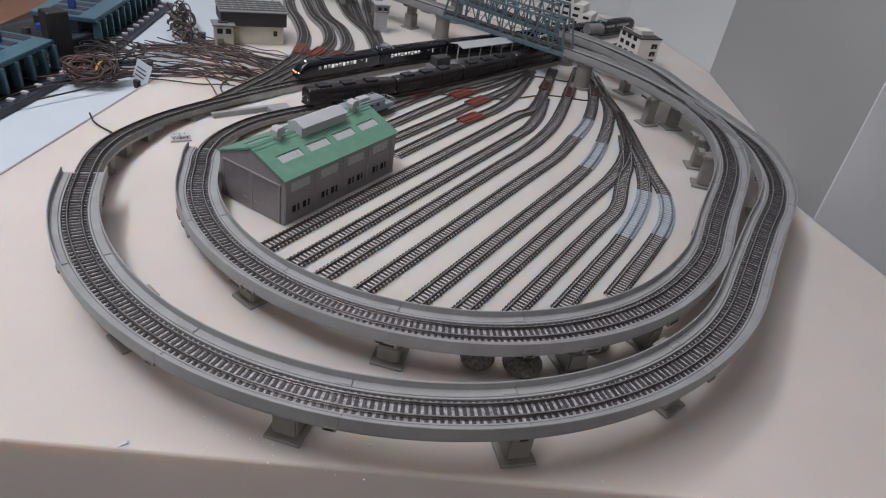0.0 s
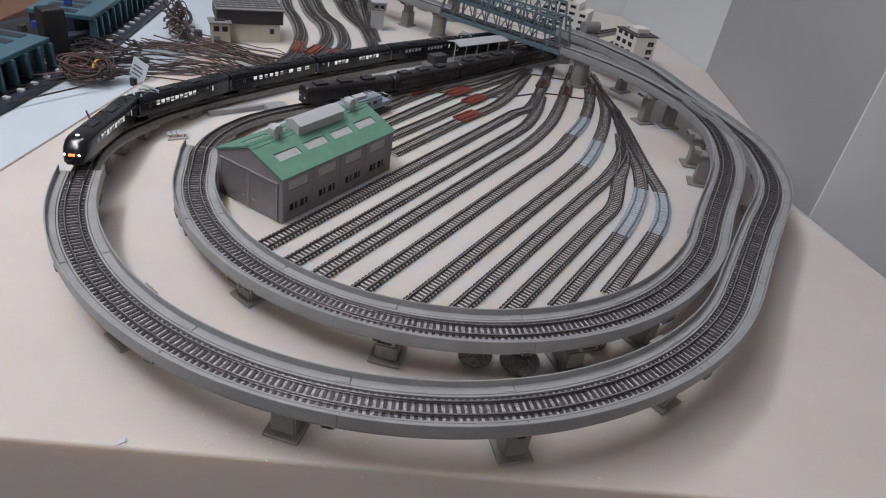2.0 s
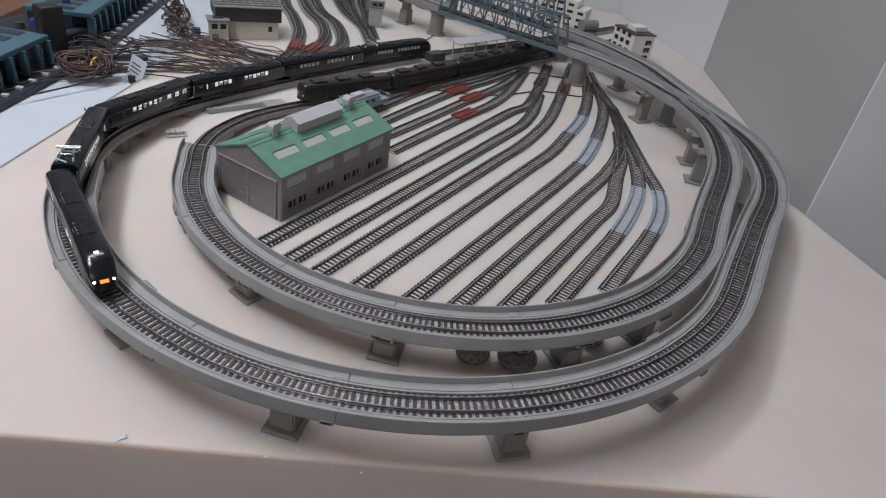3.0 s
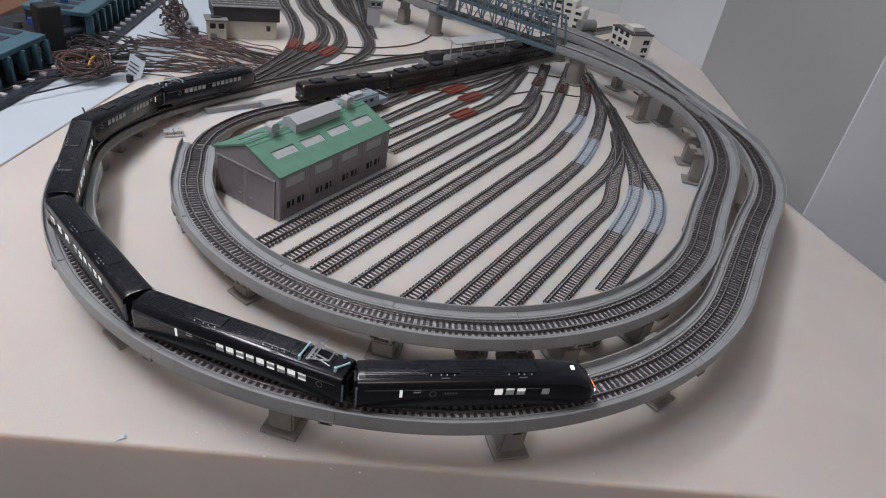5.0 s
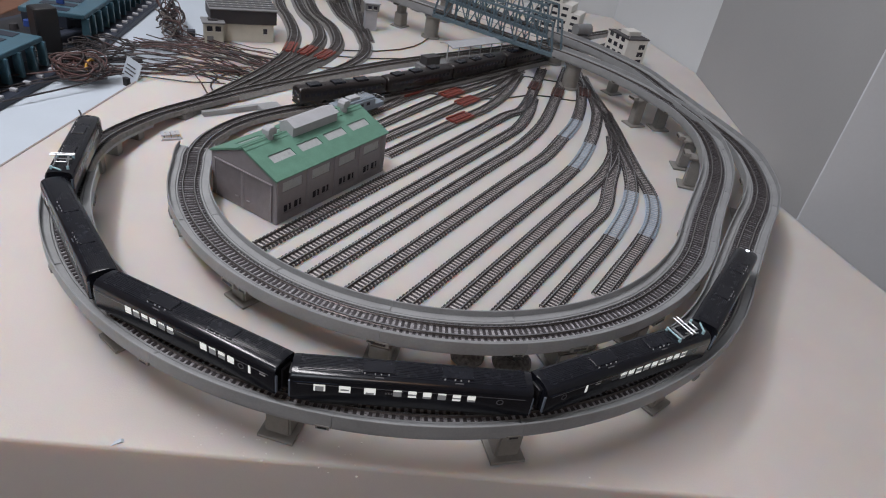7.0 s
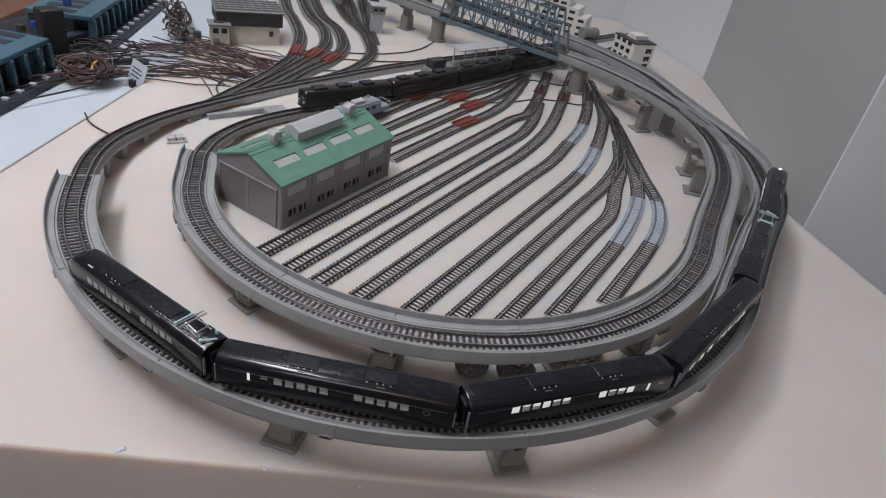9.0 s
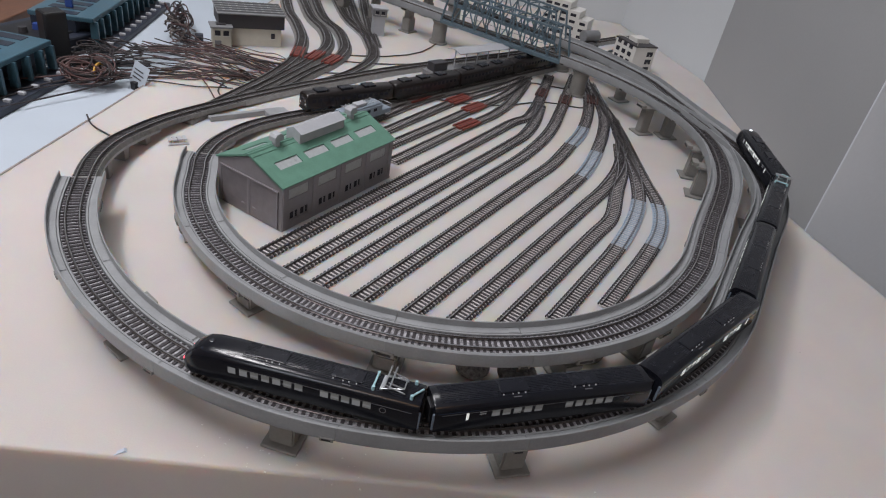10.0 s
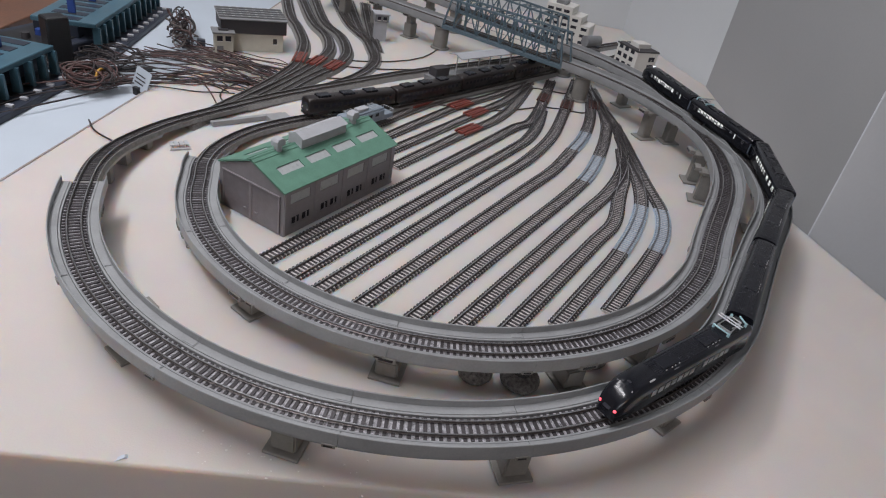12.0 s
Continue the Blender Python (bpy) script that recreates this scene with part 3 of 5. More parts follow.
BACK = [[(-0.1989, 0.4465), (-0.0716, 0.6798), (-0.0391, 0.7410), (0.0046, 0.8218), (0.0406, 0.8830), (0.0666, 0.9513), (0.0923, 1.0598)],
        [(-0.1126, 0.6686), (-0.0841, 0.7182), (-0.0318, 0.8116), (0.0130, 0.8950), (0.0561, 0.9726), (0.0932, 1.0725)],
        [(-0.1426, 0.6703), (-0.0966, 0.7535), (-0.0563, 0.8309), (-0.0097, 0.9165), (0.0386, 0.9872), (0.0962, 1.0843)],
        [(-0.1729, 0.6965), (-0.1102, 0.7950), (-0.0680, 0.8747), (-0.0252, 0.9416), (0.0554, 1.0459)]]
for pts in BACK:
    ln = Line([(x, y, Z) for x, y in pts][(1 if pts is BACK[0] else 0):])
    track(ln, 0, ln.length, "storage siding behind the shed", "storage sidings", sleepers=False, bed=YARDBED, half=0.0074, drop=0.0043, rise=0.0024)
LEFT = [[(-0.3139, 0.6836), (-0.2928, 0.7700), (-0.2725, 0.8549), (-0.2628, 0.9272), (-0.2635, 0.9713), (-0.2777, 1.0549), (-0.3108, 1.1383), (-0.3416, 1.2001), (-0.4019, 1.3714)],
        [(-0.2736, 0.8037), (-0.2550, 0.8763), (-0.2385, 0.9595), (-0.2338, 1.0423), (-0.2559, 1.1184), (-0.2978, 1.1889), (-0.3724, 1.3739)],
        [(-0.2444, 0.8309), (-0.2277, 0.9036), (-0.2087, 0.9686), (-0.2049, 1.0443), (-0.2342, 1.1313), (-0.2801, 1.2016), (-0.3530, 1.3964)],
        [(-0.2006, 0.8918), (-0.1706, 0.9586), (-0.1587, 1.0401), (-0.1852, 1.1338), (-0.2407, 1.2295), (-0.3136, 1.4207)],
        [(-0.1663, 1.0780), (-0.1893, 1.1439), (-0.2236, 1.2277), (-0.2784, 1.4028)],
        [(-0.1635, 1.0937), (-0.1815, 1.1548), (-0.2112, 1.2652), (-0.2454, 1.4057)]]
for i, pts in enumerate(LEFT):
    ln = Line([(x, y, Z + 0.0035 if i < 3 else Z) for x, y in pts])
    track(ln, 0, ln.length, "grey curved approach track beyond the station", "approach tracks", sleepers=False, bed=ROADBED, half=0.0095, drop=0.0079 if i < 3 else 0.0044, shoulder=0.002)

# Red crossing plates on the tracks.
for x, y, rot in ((-0.0681, 0.8892, 57), (-0.0107, 0.9144, 57), (0.0130, 0.8939, 59), (0.0066, 0.8271, 58), (-0.2636, 0.9785, 97), (-0.2368, 0.9771, 82), (-0.2088, 0.9717, 78),
                  (0.1154, 1.0130, 78), (0.1507, 0.9995, 80), (0.1972, 1.0235, 84)):
    narrow = x > 0.1
    t = thing("crossing_plate", pose(x, y, Z if x > -0.15 else Z + 0.0035, 0, 0, rot), "red-brown plastic crossing plate lying over the rails", "track plate", "red crossing plates")
    L = 0.018 if narrow else 0.021
    for k, (y0, y1) in enumerate(((-0.0090, -0.0062), (-0.0040, 0.0040), (0.0062, 0.0090))):
        part("plate", box(bmesh.new(), -L, L, y0, y1, -0.002, 0.0004 if narrow else 0.0012, 0.0004), DULLRED if narrow else RED, t)
    for k in range(5):
        part("slot", box(bmesh.new(), -L + 0.004 + k * 0.0072, -L + 0.0062 + k * 0.0072, -0.0022, 0.0022, 0.0010, 0.00135), UNDER, t)

# ---- engine shed ----
BX, BY, BL, BW, BH = -0.1458, 0.5007, 0.1629, 0.0812, 0.0446
RH = 0.0165
shed = thing("engine_shed", Matrix.Translation((BX, BY, 0)) @ pose(0, 0, 0, 0, 0, math.degrees(PHI)), "grey two-door engine shed with a green roof and pale vents", "model building")
SWAP = Matrix(((0, 1, 0, 0), (1, 0, 0, 0), (0, 0, 1, 0), (0, 0, 0, 1)))
W = 0.0022
part("plinth", box(bmesh.new(), -0.0006, BL + 0.0006, -0.0006, BW + 0.0006, 0, 0.0016), HOUSE, shed)
# The long walls, with openings for the windows.
WIN = []
for b in range(4):
    x0 = 0.0045 + b * 0.0389
    WIN += [(x0 + 0.0035, x0 + 0.0290, 0.0305, 0.0405, "transom"), (x0 + 0.0055, x0 + 0.0155, 0.0090, 0.0165, "low"), (x0 + 0.0190, x0 + 0.0290, 0.0090, 0.0165, "low")]


def pierced(bm, x0, x1, z0, z1, y0, y1, holes):
    xs = sorted({x0, x1, *[h[0] for h in holes], *[h[1] for h in holes]})
    zs = sorted({z0, z1, *[h[2] for h in holes], *[h[3] for h in holes]})
    for i in range(len(xs) - 1):
        for j in range(len(zs) - 1):
            cx, cz = (xs[i] + xs[i + 1]) / 2, (zs[j] + zs[j + 1]) / 2
            if not any(h[0] < cx < h[1] and h[2] < cz < h[3] for h in holes):
                box(bm, xs[i], xs[i + 1], y0, y1, zs[j], zs[j + 1])
    bmesh.ops.remove_doubles(bm, verts=bm.verts, dist=1e-6)


for y0, y1, out in ((0, W, -1), (BW - W, BW, 1)):
    bm = bmesh.new()
    pierced(bm, 0, BL, 0.0016, BH, y0, y1, [w[:4] for w in WIN])
    part("long_wall", bm, HOUSE, shed)
    face = y0 if out < 0 else y1
    for b in range(5):
        x = 0.0022 + b * 0.0388
        part("pilaster", box(bmesh.new(), x - 0.0018, x + 0.0018, min(face, face + out * 0.001), max(face, face + out * 0.001), 0.0016, BH, 0.0003), HOUSE, shed)
    for x0, x1, z0, z1, kind in WIN:
        w = part("window", box(bmesh.new(), x0, x1, (y0 + y1) / 2 - 0.0003, (y0 + y1) / 2 + 0.0003, z0, z1), FROST if kind == "transom" else PANE, shed, "frosted transom light" if kind == "transom" else "small dark window")
        if kind == "low":
            fy = face + out * 0.0002
            bm = bmesh.new()
            box(bm, (x0 + x1) / 2 - 0.0004, (x0 + x1) / 2 + 0.0004, fy - 0.0008, fy + 0.0003, z0, z1)
            part("glazing_bar", bm, HOUSE, w)
            part("sill", box(bmesh.new(), x0 - 0.0006, x1 + 0.0006, min(face, face + out * 0.0012), max(face, face + out * 0.0012), z0 - 0.0012, z0 - 0.0003), HOUSE, w)
# The gable walls with two sliding doors at the front end.
for x0, x1, front in ((0, W, True), (BL - W, BL, False)):
    bm = bmesh.new()
    prism(bm, [(W, 0.0016), (BW - W, 0.0016), (BW - W, BH), (BW / 2, BH + RH - 0.0012), (W, BH)], x0, x1, SWAP)
    part("gable_wall", bm, HOUSE, shed)
    if front:
        for k, (ya, yb) in enumerate(((0.005, BW / 2 - 0.001), (BW / 2 + 0.001, BW - 0.005))):
            d = part("sliding_door", box(bmesh.new(), -0.0012, -0.0001, ya, yb, 0.001, 0.0385, 0.0003), DOORM, shed, "grey plastic sliding door")
            part("door_rail", box(bmesh.new(), -0.0020, -0.0001, ya - 0.001, yb + 0.001, 0.0386, 0.0402, 0.0003), HOUSE, d)
            yh = ya + 0.006 if k else yb - 0.006
            part("door_handle", box(bmesh.new(), -0.0021, -0.0011, yh - 0.002, yh + 0.002, 0.010, 0.0115, 0.0003), HOUSE, d)
            for e in (ya, yb):
                part("door_stile", box(bmesh.new(), -0.0018, -0.0003, e - 0.0008, e + 0.0008, 0.001, 0.0385, 0.0002), HOUSE, d)
# The roof: two slopes with skylights let into them.
ALPHA = math.atan2(RH, BW / 2)
SL = math.hypot(RH, BW / 2) + 0.0012
SKY = [(0.0145 + k * 0.0370, 0.0145 + k * 0.0370 + 0.0285, 0.0172, 0.0266) for k in range(4)]
for side in (1, -1):
    origin = (-0.0015, BW / 2, BH + RH)
    bm = bmesh.new()
    pierced(bm, 0, BL + 0.003, 0, SL, 0, 0.0018, SKY)
    # local z runs down the slope, local y is the slab's thickness
    dirs = Matrix(((1, 0, 0, origin[0]), (0, math.sin(ALPHA) * side, math.cos(ALPHA) * side, origin[1]), (0, math.cos(ALPHA), -math.sin(ALPHA), origin[2]), (0, 0, 0, 1)))
    r = part("roof_slope", bm, ROOF, shed, "green roof slope", m=dirs)
    for x0, x1, z0, z1 in SKY:
        part("skylight", box(bmesh.new(), x0, x1, 0.0002, 0.0007, z0, z1), FROST, r, "frosted skylight")
    part("roof_seam", box(bmesh.new(), 0, BL + 0.003, 0.0017, 0.0023, 0.0040, 0.0046), ROOF, r)
part("ridge_cap", cyl(bmesh.new(), 0.0013, 0.0013, -0.0015, BL + 0.0015, 10, Matrix.Translation((0, BW / 2, BH + RH + 0.0012)) @ pose(0, 0, 0, 0, 90, 0)), ROOF, shed)
zr = BH + RH
bm = prism(bmesh.new(), [(-0.0085, -0.004), (-0.0085, 0.0080), (-0.0105, 0.0083), (0, 0.0130), (0.0105, 0.0083), (0.0085, 0.0080), (0.0085, -0.004)], 0.054, 0.118, Matrix.Translation((0, BW / 2, zr)) @ SWAP)
part("ridge_vent", bm, VENT, shed, "long pale grey ridge vent")
for x in (0.032, 0.138):
    bm = bmesh.new()
    cyl(bm, 0.0040, 0.0036, -0.003, 0.007, 12, Matrix.Translation((x, BW / 2, zr)))
    prism(bm, [(-0.0052, 0.006), (0.0052, 0.006), (0.0052, 0.0105), (0.003, 0.0130), (-0.003, 0.0130), (-0.0052, 0.0105)], -0.0042, 0.0042, Matrix.Translation((x, BW / 2, zr)))
    part("roof_ventilator", bm, VENT, shed, "pale grey roof ventilator")
# ---- trains ----
CAR_L, PITCH = 0.1365, 0.1400
HALF = [(0.0097, 0.0062), (0.0099, 0.0085), (0.0099, 0.0186), (0.0097, 0.0204), (0.0090, 0.0222), (0.0074, 0.0235), (0.0040, 0.0241)]
RING = [(y, z) for y, z in HALF] + [(0, 0.0243)] + [(-y, z) for y, z in reversed(HALF)]


def shell(bm, stations):
    """Rings of the body section: at x, with its width, height and drop of the roof."""
    rings = []
    for x, w, h, z0 in stations:
        rings.append([bm.verts.new((x, y * w, z0 + (z - 0.0062) * h)) for y, z in RING])
    n = len(RING)
    for a, b in zip(rings, rings[1:]):
        for j in range(n):
            bm.faces.new((a[j], a[(j + 1) % n], b[(j + 1) % n], b[j]))
    bm.faces.new(rings[0][::-1])
    bm.faces.new(rings[-1])
    return bm


def pantograph(parent, x):
    p = part("pantograph", box(bmesh.new(), x - 0.0075, x - 0.0060, -0.0055, 0.0055, 0.0243, 0.0250), PANT, parent, "raised silver pantograph")
    for y in (-0.005, 0.005):
        for a, b, r in (((x - 0.007, y, 0.025), (x + 0.006, y * 0.8, 0.0274), 0.00045), ((x + 0.006, y * 0.8, 0.0274), (x - 0.003, y * 0.9, 0.0296), 0.0004), ((x + 0.007, y, 0.025), (x - 0.005, y * 0.8, 0.0272), 0.0004)):
            part("arm", rod(bmesh.new(), a, b, r), PANT, p)
    part("cross_bar", rod(bmesh.new(), (x + 0.006, -0.004, 0.0274), (x + 0.006, 0.004, 0.0274), 0.0004), PANT, p)
    for dx in (-0.0045, -0.0015):
        part("contact_strip", rod(bmesh.new(), (x + dx, -0.0088, 0.0296), (x + dx, 0.0088, 0.0296), 0.0005), PANT, p)
    for dx in (-0.011, 0.011):
        for y in (-0.0058, 0.0058):
            part("insulator", cyl(bmesh.new(), 0.0011, 0.0009, 0.0225, 0.0262, 8, Matrix.Translation((x + dx, y, 0))), INSUL, p)
    bm = bmesh.new()
    rod(bm, (x - 0.011, -0.0058, 0.0257), (x - 0.011, 0.0058, 0.0257), 0.0006)
    rod(bm, (x + 0.011, -0.0058, 0.0257), (x + 0.016, 0.002, 0.0252), 0.0006)
    part("busbar", bm, INSUL, p)


def bogie(parent, x):
    bm = bmesh.new()
    box(bm, x - 0.0135, x + 0.0135, -0.0078, -0.0062, 0.0020, 0.0052, 0.0004)
    box(bm, x - 0.0135, x + 0.0135, 0.0062, 0.0078, 0.0020, 0.0052, 0.0004)
    box(bm, x - 0.004, x + 0.004, -0.007, 0.007, 0.0030, 0.0064)
    b = part("bogie", bm, UNDER, parent)
    for dx in (-0.0077, 0.0077):
        bm = bmesh.new()
        for y in (-0.0045, 0.0045):
            cyl(bm, 0.0029, 0.0029, -0.0008, 0.0008, 16, Matrix.Translation((x + dx, y, 0.0029)) @ pose(0, 0, 0, 90, 0, 0))
        rod(bm, (x + dx, -0.0045, 0.0029), (x + dx, 0.0045, 0.0029), 0.0007)
        part("wheelset", bm, UNDER, b)


# Windows of each car, as distances from its middle towards its front, on its two sides.
def run(x0, n, pitch=0.0066):
    return [x0 + k * pitch for k in range(n)]


CAR_WINDOWS = [dict(right=run(0.012, 3), left=run(-0.022, 9), dim=[0.040], doors=[-0.044], rings=[-0.026]),
               dict(right=run(-0.0085, 9), left=run(-0.0085, 9), dim=[], doors=[-0.038], rings=[-0.055, 0.055]),
               dict(right=run(-0.052, 3, 0.0140) + run(-0.0086, 6, 0.0084), left=run(-0.052, 3, 0.0140) + run(-0.0086, 6, 0.0084), dim=[], doors=[], rings=[0.050]),
               dict(right=run(-0.040, 6) + run(0.018, 4), left=run(-0.040, 6) + run(0.018, 4), dim=[], doors=[0.051], rings=[0.045]),
               dict(right=run(-0.032, 5) + run(0.014, 5), left=run(-0.032, 5) + run(0.014, 5), dim=[], doors=[-0.049], rings=[0.053]),
               dict(right=run(-0.034, 6) + run(0.014, 5, 0.0062), left=run(-0.034, 6) + run(0.014, 5, 0.0062), dim=[-0.041], doors=[], rings=[0.048])]
NAMES = ["streamlined leading car", "second car with a pantograph", "third car", "fourth car", "fifth car", "streamlined tail car with a pantograph"]


def train_car(i):
    c = thing("train_car", Matrix(), "glossy black electric express train, " + NAMES[i], "train car", "moving train")
    h = CAR_L / 2
    e = h + 0.005  # the rounded ends are longer
    nose = [(0, 1, 1, 0.0062), (0.010, 0.985, 0.985, 0.0062), (0.016, 0.955, 0.93, 0.0062), (0.0205, 0.90, 0.80, 0.0062), (0.0245, 0.82, 0.62, 0.0061), (0.0272, 0.70, 0.44, 0.0060), (0.0285, 0.52, 0.30, 0.0060)]
    st = [(-h, 1, 1, 0.0062), (-h + 0.0285, 1, 1, 0.0062)]
    if i == 0:
        st = [(-h, 0.97, 0.985, 0.0062), (-h + 0.001, 1, 1, 0.0062)] + [(e - 0.0285 + a, b, d, f) for a, b, d, f in nose]
    elif i == 5:
        st = [(-(e - 0.0285 + a), b, d, f) for a, b, d, f in reversed(nose)] + [(h - 0.001, 1, 1, 0.0062), (h, 0.97, 0.985, 0.0062)]
    else:
        st = [(-h, 0.97, 0.985, 0.0062), (-h + 0.001, 1, 1, 0.0062), (h - 0.001, 1, 1, 0.0062), (h, 0.97, 0.985, 0.0062)]
    part("body", shell(bmesh.new(), st), TRAIN, c, smooth=True)
    r0, r1 = (-h + 0.004, h - 0.004) if 0 < i < 5 else ((-h + 0.004, h - 0.032) if i == 0 else (-h + 0.032, h - 0.004))
    # Ribs along the roof and two raised cooling units.
    for k in range(11):
        y = -0.0060 + k * 0.0012
        z = 0.0243 - 0.00075 * (abs(y) / 0.0074) ** 2
        part("roof_rib", box(bmesh.new(), r0, r1, y - 0.0003, y + 0.0003, z - 0.0004, z + 0.00012), TROOF, c)
    for x in (-0.020, 0.025):
        u = part("cooling_unit", box(bmesh.new(), x - 0.009, x + 0.009, -0.0046, 0.0046, 0.0236, 0.0248, 0.0004), TROOF, c)
        for dx in (-0.008, -0.0022, 0.0012, 0.0055):
            part("lifting_lug", box(bmesh.new(), x + dx, x + dx + 0.0006, -0.0058, -0.0053, 0.0236, 0.0246), MARK, u)
        part("label_plate", box(bmesh.new(), x - 0.0018, x + 0.0030, -0.0076, -0.0071, 0.0232, 0.0237), DIMMARK, u)
    # Shoulder ribs whose dark blue paints in the roof's reflected sheen.
    if 0 < i < 5:
        for k in range(6):
            y, z = 0.0098 - 0.00042 * k - 0.00003 * k * k, 0.0190 + 0.00066 * k
            for side in (-1, 1):
                part("sheen_rib", box(bmesh.new(), -h + 0.002, -h + 0.026, side * y - 0.0002, side * y + 0.0002, z - 0.0002, z + 0.0002), RIBSHEEN, c)
    if i in (1, 5):
        pantograph(c, 0.0515)
    spec = CAR_WINDOWS[i]
    for side, xs in ((-1, spec["right"]), (1, spec["left"])):
        def pane(x, w, z0, z1, m, nm, lab=""):
            y = side * 0.0099
            return part(nm, box(bmesh.new(), x - w / 2, x + w / 2, y - 0.0001, y + 0.0001, z0, z1, 0.0), m, c, lab)
        for k5, x in enumerate(xs):
            wide = i == 2 and x < -0.01
            pane(x, 0.0064 if wide else 0.0047, 0.0136, 0.0180, LIT if i < 4 else HALFLIT, "window", "lit white window")
            y = side * 0.00995
            part("window_blind", box(bmesh.new(), x - 0.00235, x + 0.00235, y - 0.0001, y + 0.0001, 0.0136 + 0.0012 * ((k5 * 7 + i) % 3 == 0), 0.0150 + 0.0010 * ((k5 * 5 + i) % 3)), DIMLIT, c)
        for x in spec["dim"]:
            pane(x, 0.0045, 0.0136, 0.0176, DIMLIT, "window")
        for x in spec["doors"]:
            pane(x, 0.0016, 0.0128, 0.0180, LIT, "door_window")
            pane(x + 0.009, 0.0040, 0.0158, 0.0163, MARK, "marking_bar")
            pane(x + 0.009, 0.0040, 0.0173, 0.0178, MARK, "marking_bar")
        for x in spec["rings"]:
            bm = bmesh.new()
            bmesh.ops.create_circle(bm, segments=20, radius=0.0021)
            for f in bmesh.ops.extrude_edge_only(bm, edges=bm.edges[:])["geom"]:
                if isinstance(f, bmesh.types.BMVert):
                    f.co *= 0.72
            part("emblem_ring", bm, DIMMARK, c, m=Matrix.Translation((x, side * 0.01005, 0.0150)) @ pose(0, 0, 0, 90, 0, 0))
        for k in range(5):
            pane(-0.019 + k * 0.0016 + 0.002 * (i % 3), 0.0010, 0.0145, 0.0157, DIMMARK, "lettering_bar")
        part("waist_line", box(bmesh.new(), r0, r1, side * 0.0099 - 0.0001, side * 0.0099 + 0.0001, 0.0176, 0.0179), DIMMARK, c)
    part("underframe", box(bmesh.new(), -0.026, 0.026, -0.0078, 0.0078, 0.0028, 0.0064, 0.0006), UNDER, c)
    for x in (-0.044, 0.044):
        bogie(c, x)
    for k in (-1, 1):
        if (i == 0 and k == 1) or (i == 5 and k == -1):
            continue
        g = part("gangway", box(bmesh.new(), min(k * h, k * (h + 0.0016)), max(k * h, k * (h + 0.0016)), -0.0042, 0.0042, 0.0072, 0.0195, 0.0003), BLACKP, c)
        for y in (-0.0088, 0.0088):
            part("gangway_post", box(bmesh.new(), min(k * h, k * (h + 0.0009)), max(k * h, k * (h + 0.0009)), y - 0.0006, y + 0.0006, 0.0075, 0.0185), GANGWAY, g)
        part("coupler", box(bmesh.new(), min(k * h, k * (h + 0.0026)), max(k * h, k * (h + 0.0026)), -0.0013, 0.0013, 0.0036, 0.0056, 0.0003), UNDER, c)
    if i in (0, 5):
        k = 1 if i == 0 else -1
        # The sloping windscreen, lamps and the panel between them.
        ws = part("windscreen", box(bmesh.new(), -0.0032, 0.0032, -0.0062, 0.0062, -0.0003, 0.0003, 0.0002), PANE, c, m=Matrix.Translation((k * (e - 0.0103), 0, 0.0208)) @ pose(0, 0, 0, 0, k * 36, 0))
        part("wiper", box(bmesh.new(), -0.003, 0.003, -0.0003, 0.0003, 0.0003, 0.0008), UNDER, ws)
        for y in (-0.0056, 0.0056):
            bm = bmesh.new()
            bmesh.ops.create_uvsphere(bm, u_segments=12, v_segments=8, radius=0.0013)
            part("headlight" if i == 0 else "tail_light", bm, HEADL if i == 0 else TAILL, c, m=Matrix.Translation((k * (e - 0.0017), y, 0.0122)), smooth=True)
        part("front_panel", box(bmesh.new(), -0.0006, 0.0006, -0.0026, 0.0026, -0.0011, 0.0011, 0.0002), ORANGE if i == 0 else PANE, c, m=Matrix.Translation((k * (e - 0.0006), 0, 0.0122)) @ pose(0, 0, 0, 0, k * -40, 0))
        part("roof_lamp", box(bmesh.new(), -0.0010, 0.0010, -0.0014, 0.0014, 0, 0.0012, 0.0003), HEADL if i == 0 else PANE, c, m=pose(k * (e - 0.0160), 0, 0.0231))
        part("skirt", box(bmesh.new(), min(k * (e - 0.016), k * (e - 0.0035)), max(k * (e - 0.016), k * (e - 0.0035)), -0.0068, 0.0068, 0.0024, 0.0063, 0.0012), UNDER, c)
        if i == 5:
            part("roof_plate", box(bmesh.new(), -0.0026, 0.0026, -0.0015, 0.0015, -0.0002, 0.0002), MARK, c, "white plate on the roof shoulder", m=Matrix.Translation((-0.043, -0.0074, 0.0230)) @ pose(0, 0, 0, 48, 0, 0))
    return c


def heighten(car, low=0.0062, by=1.10):
    """Gives the bodies the loading gauge's full height above the underframe."""
    for ob in car.children_recursive:
        z = ob.matrix_basis.translation.z
        if z > low:
            ob.matrix_basis = Matrix.Translation((0, 0, (z - low) * (by - 1))) @ ob.matrix_basis
            continue
        for v in ob.data.vertices:
            if v.co.z > low:
                v.co.z = low + (v.co.z - low) * by
    return car


CARS = [heighten(train_car(i)) for i in range(6)]


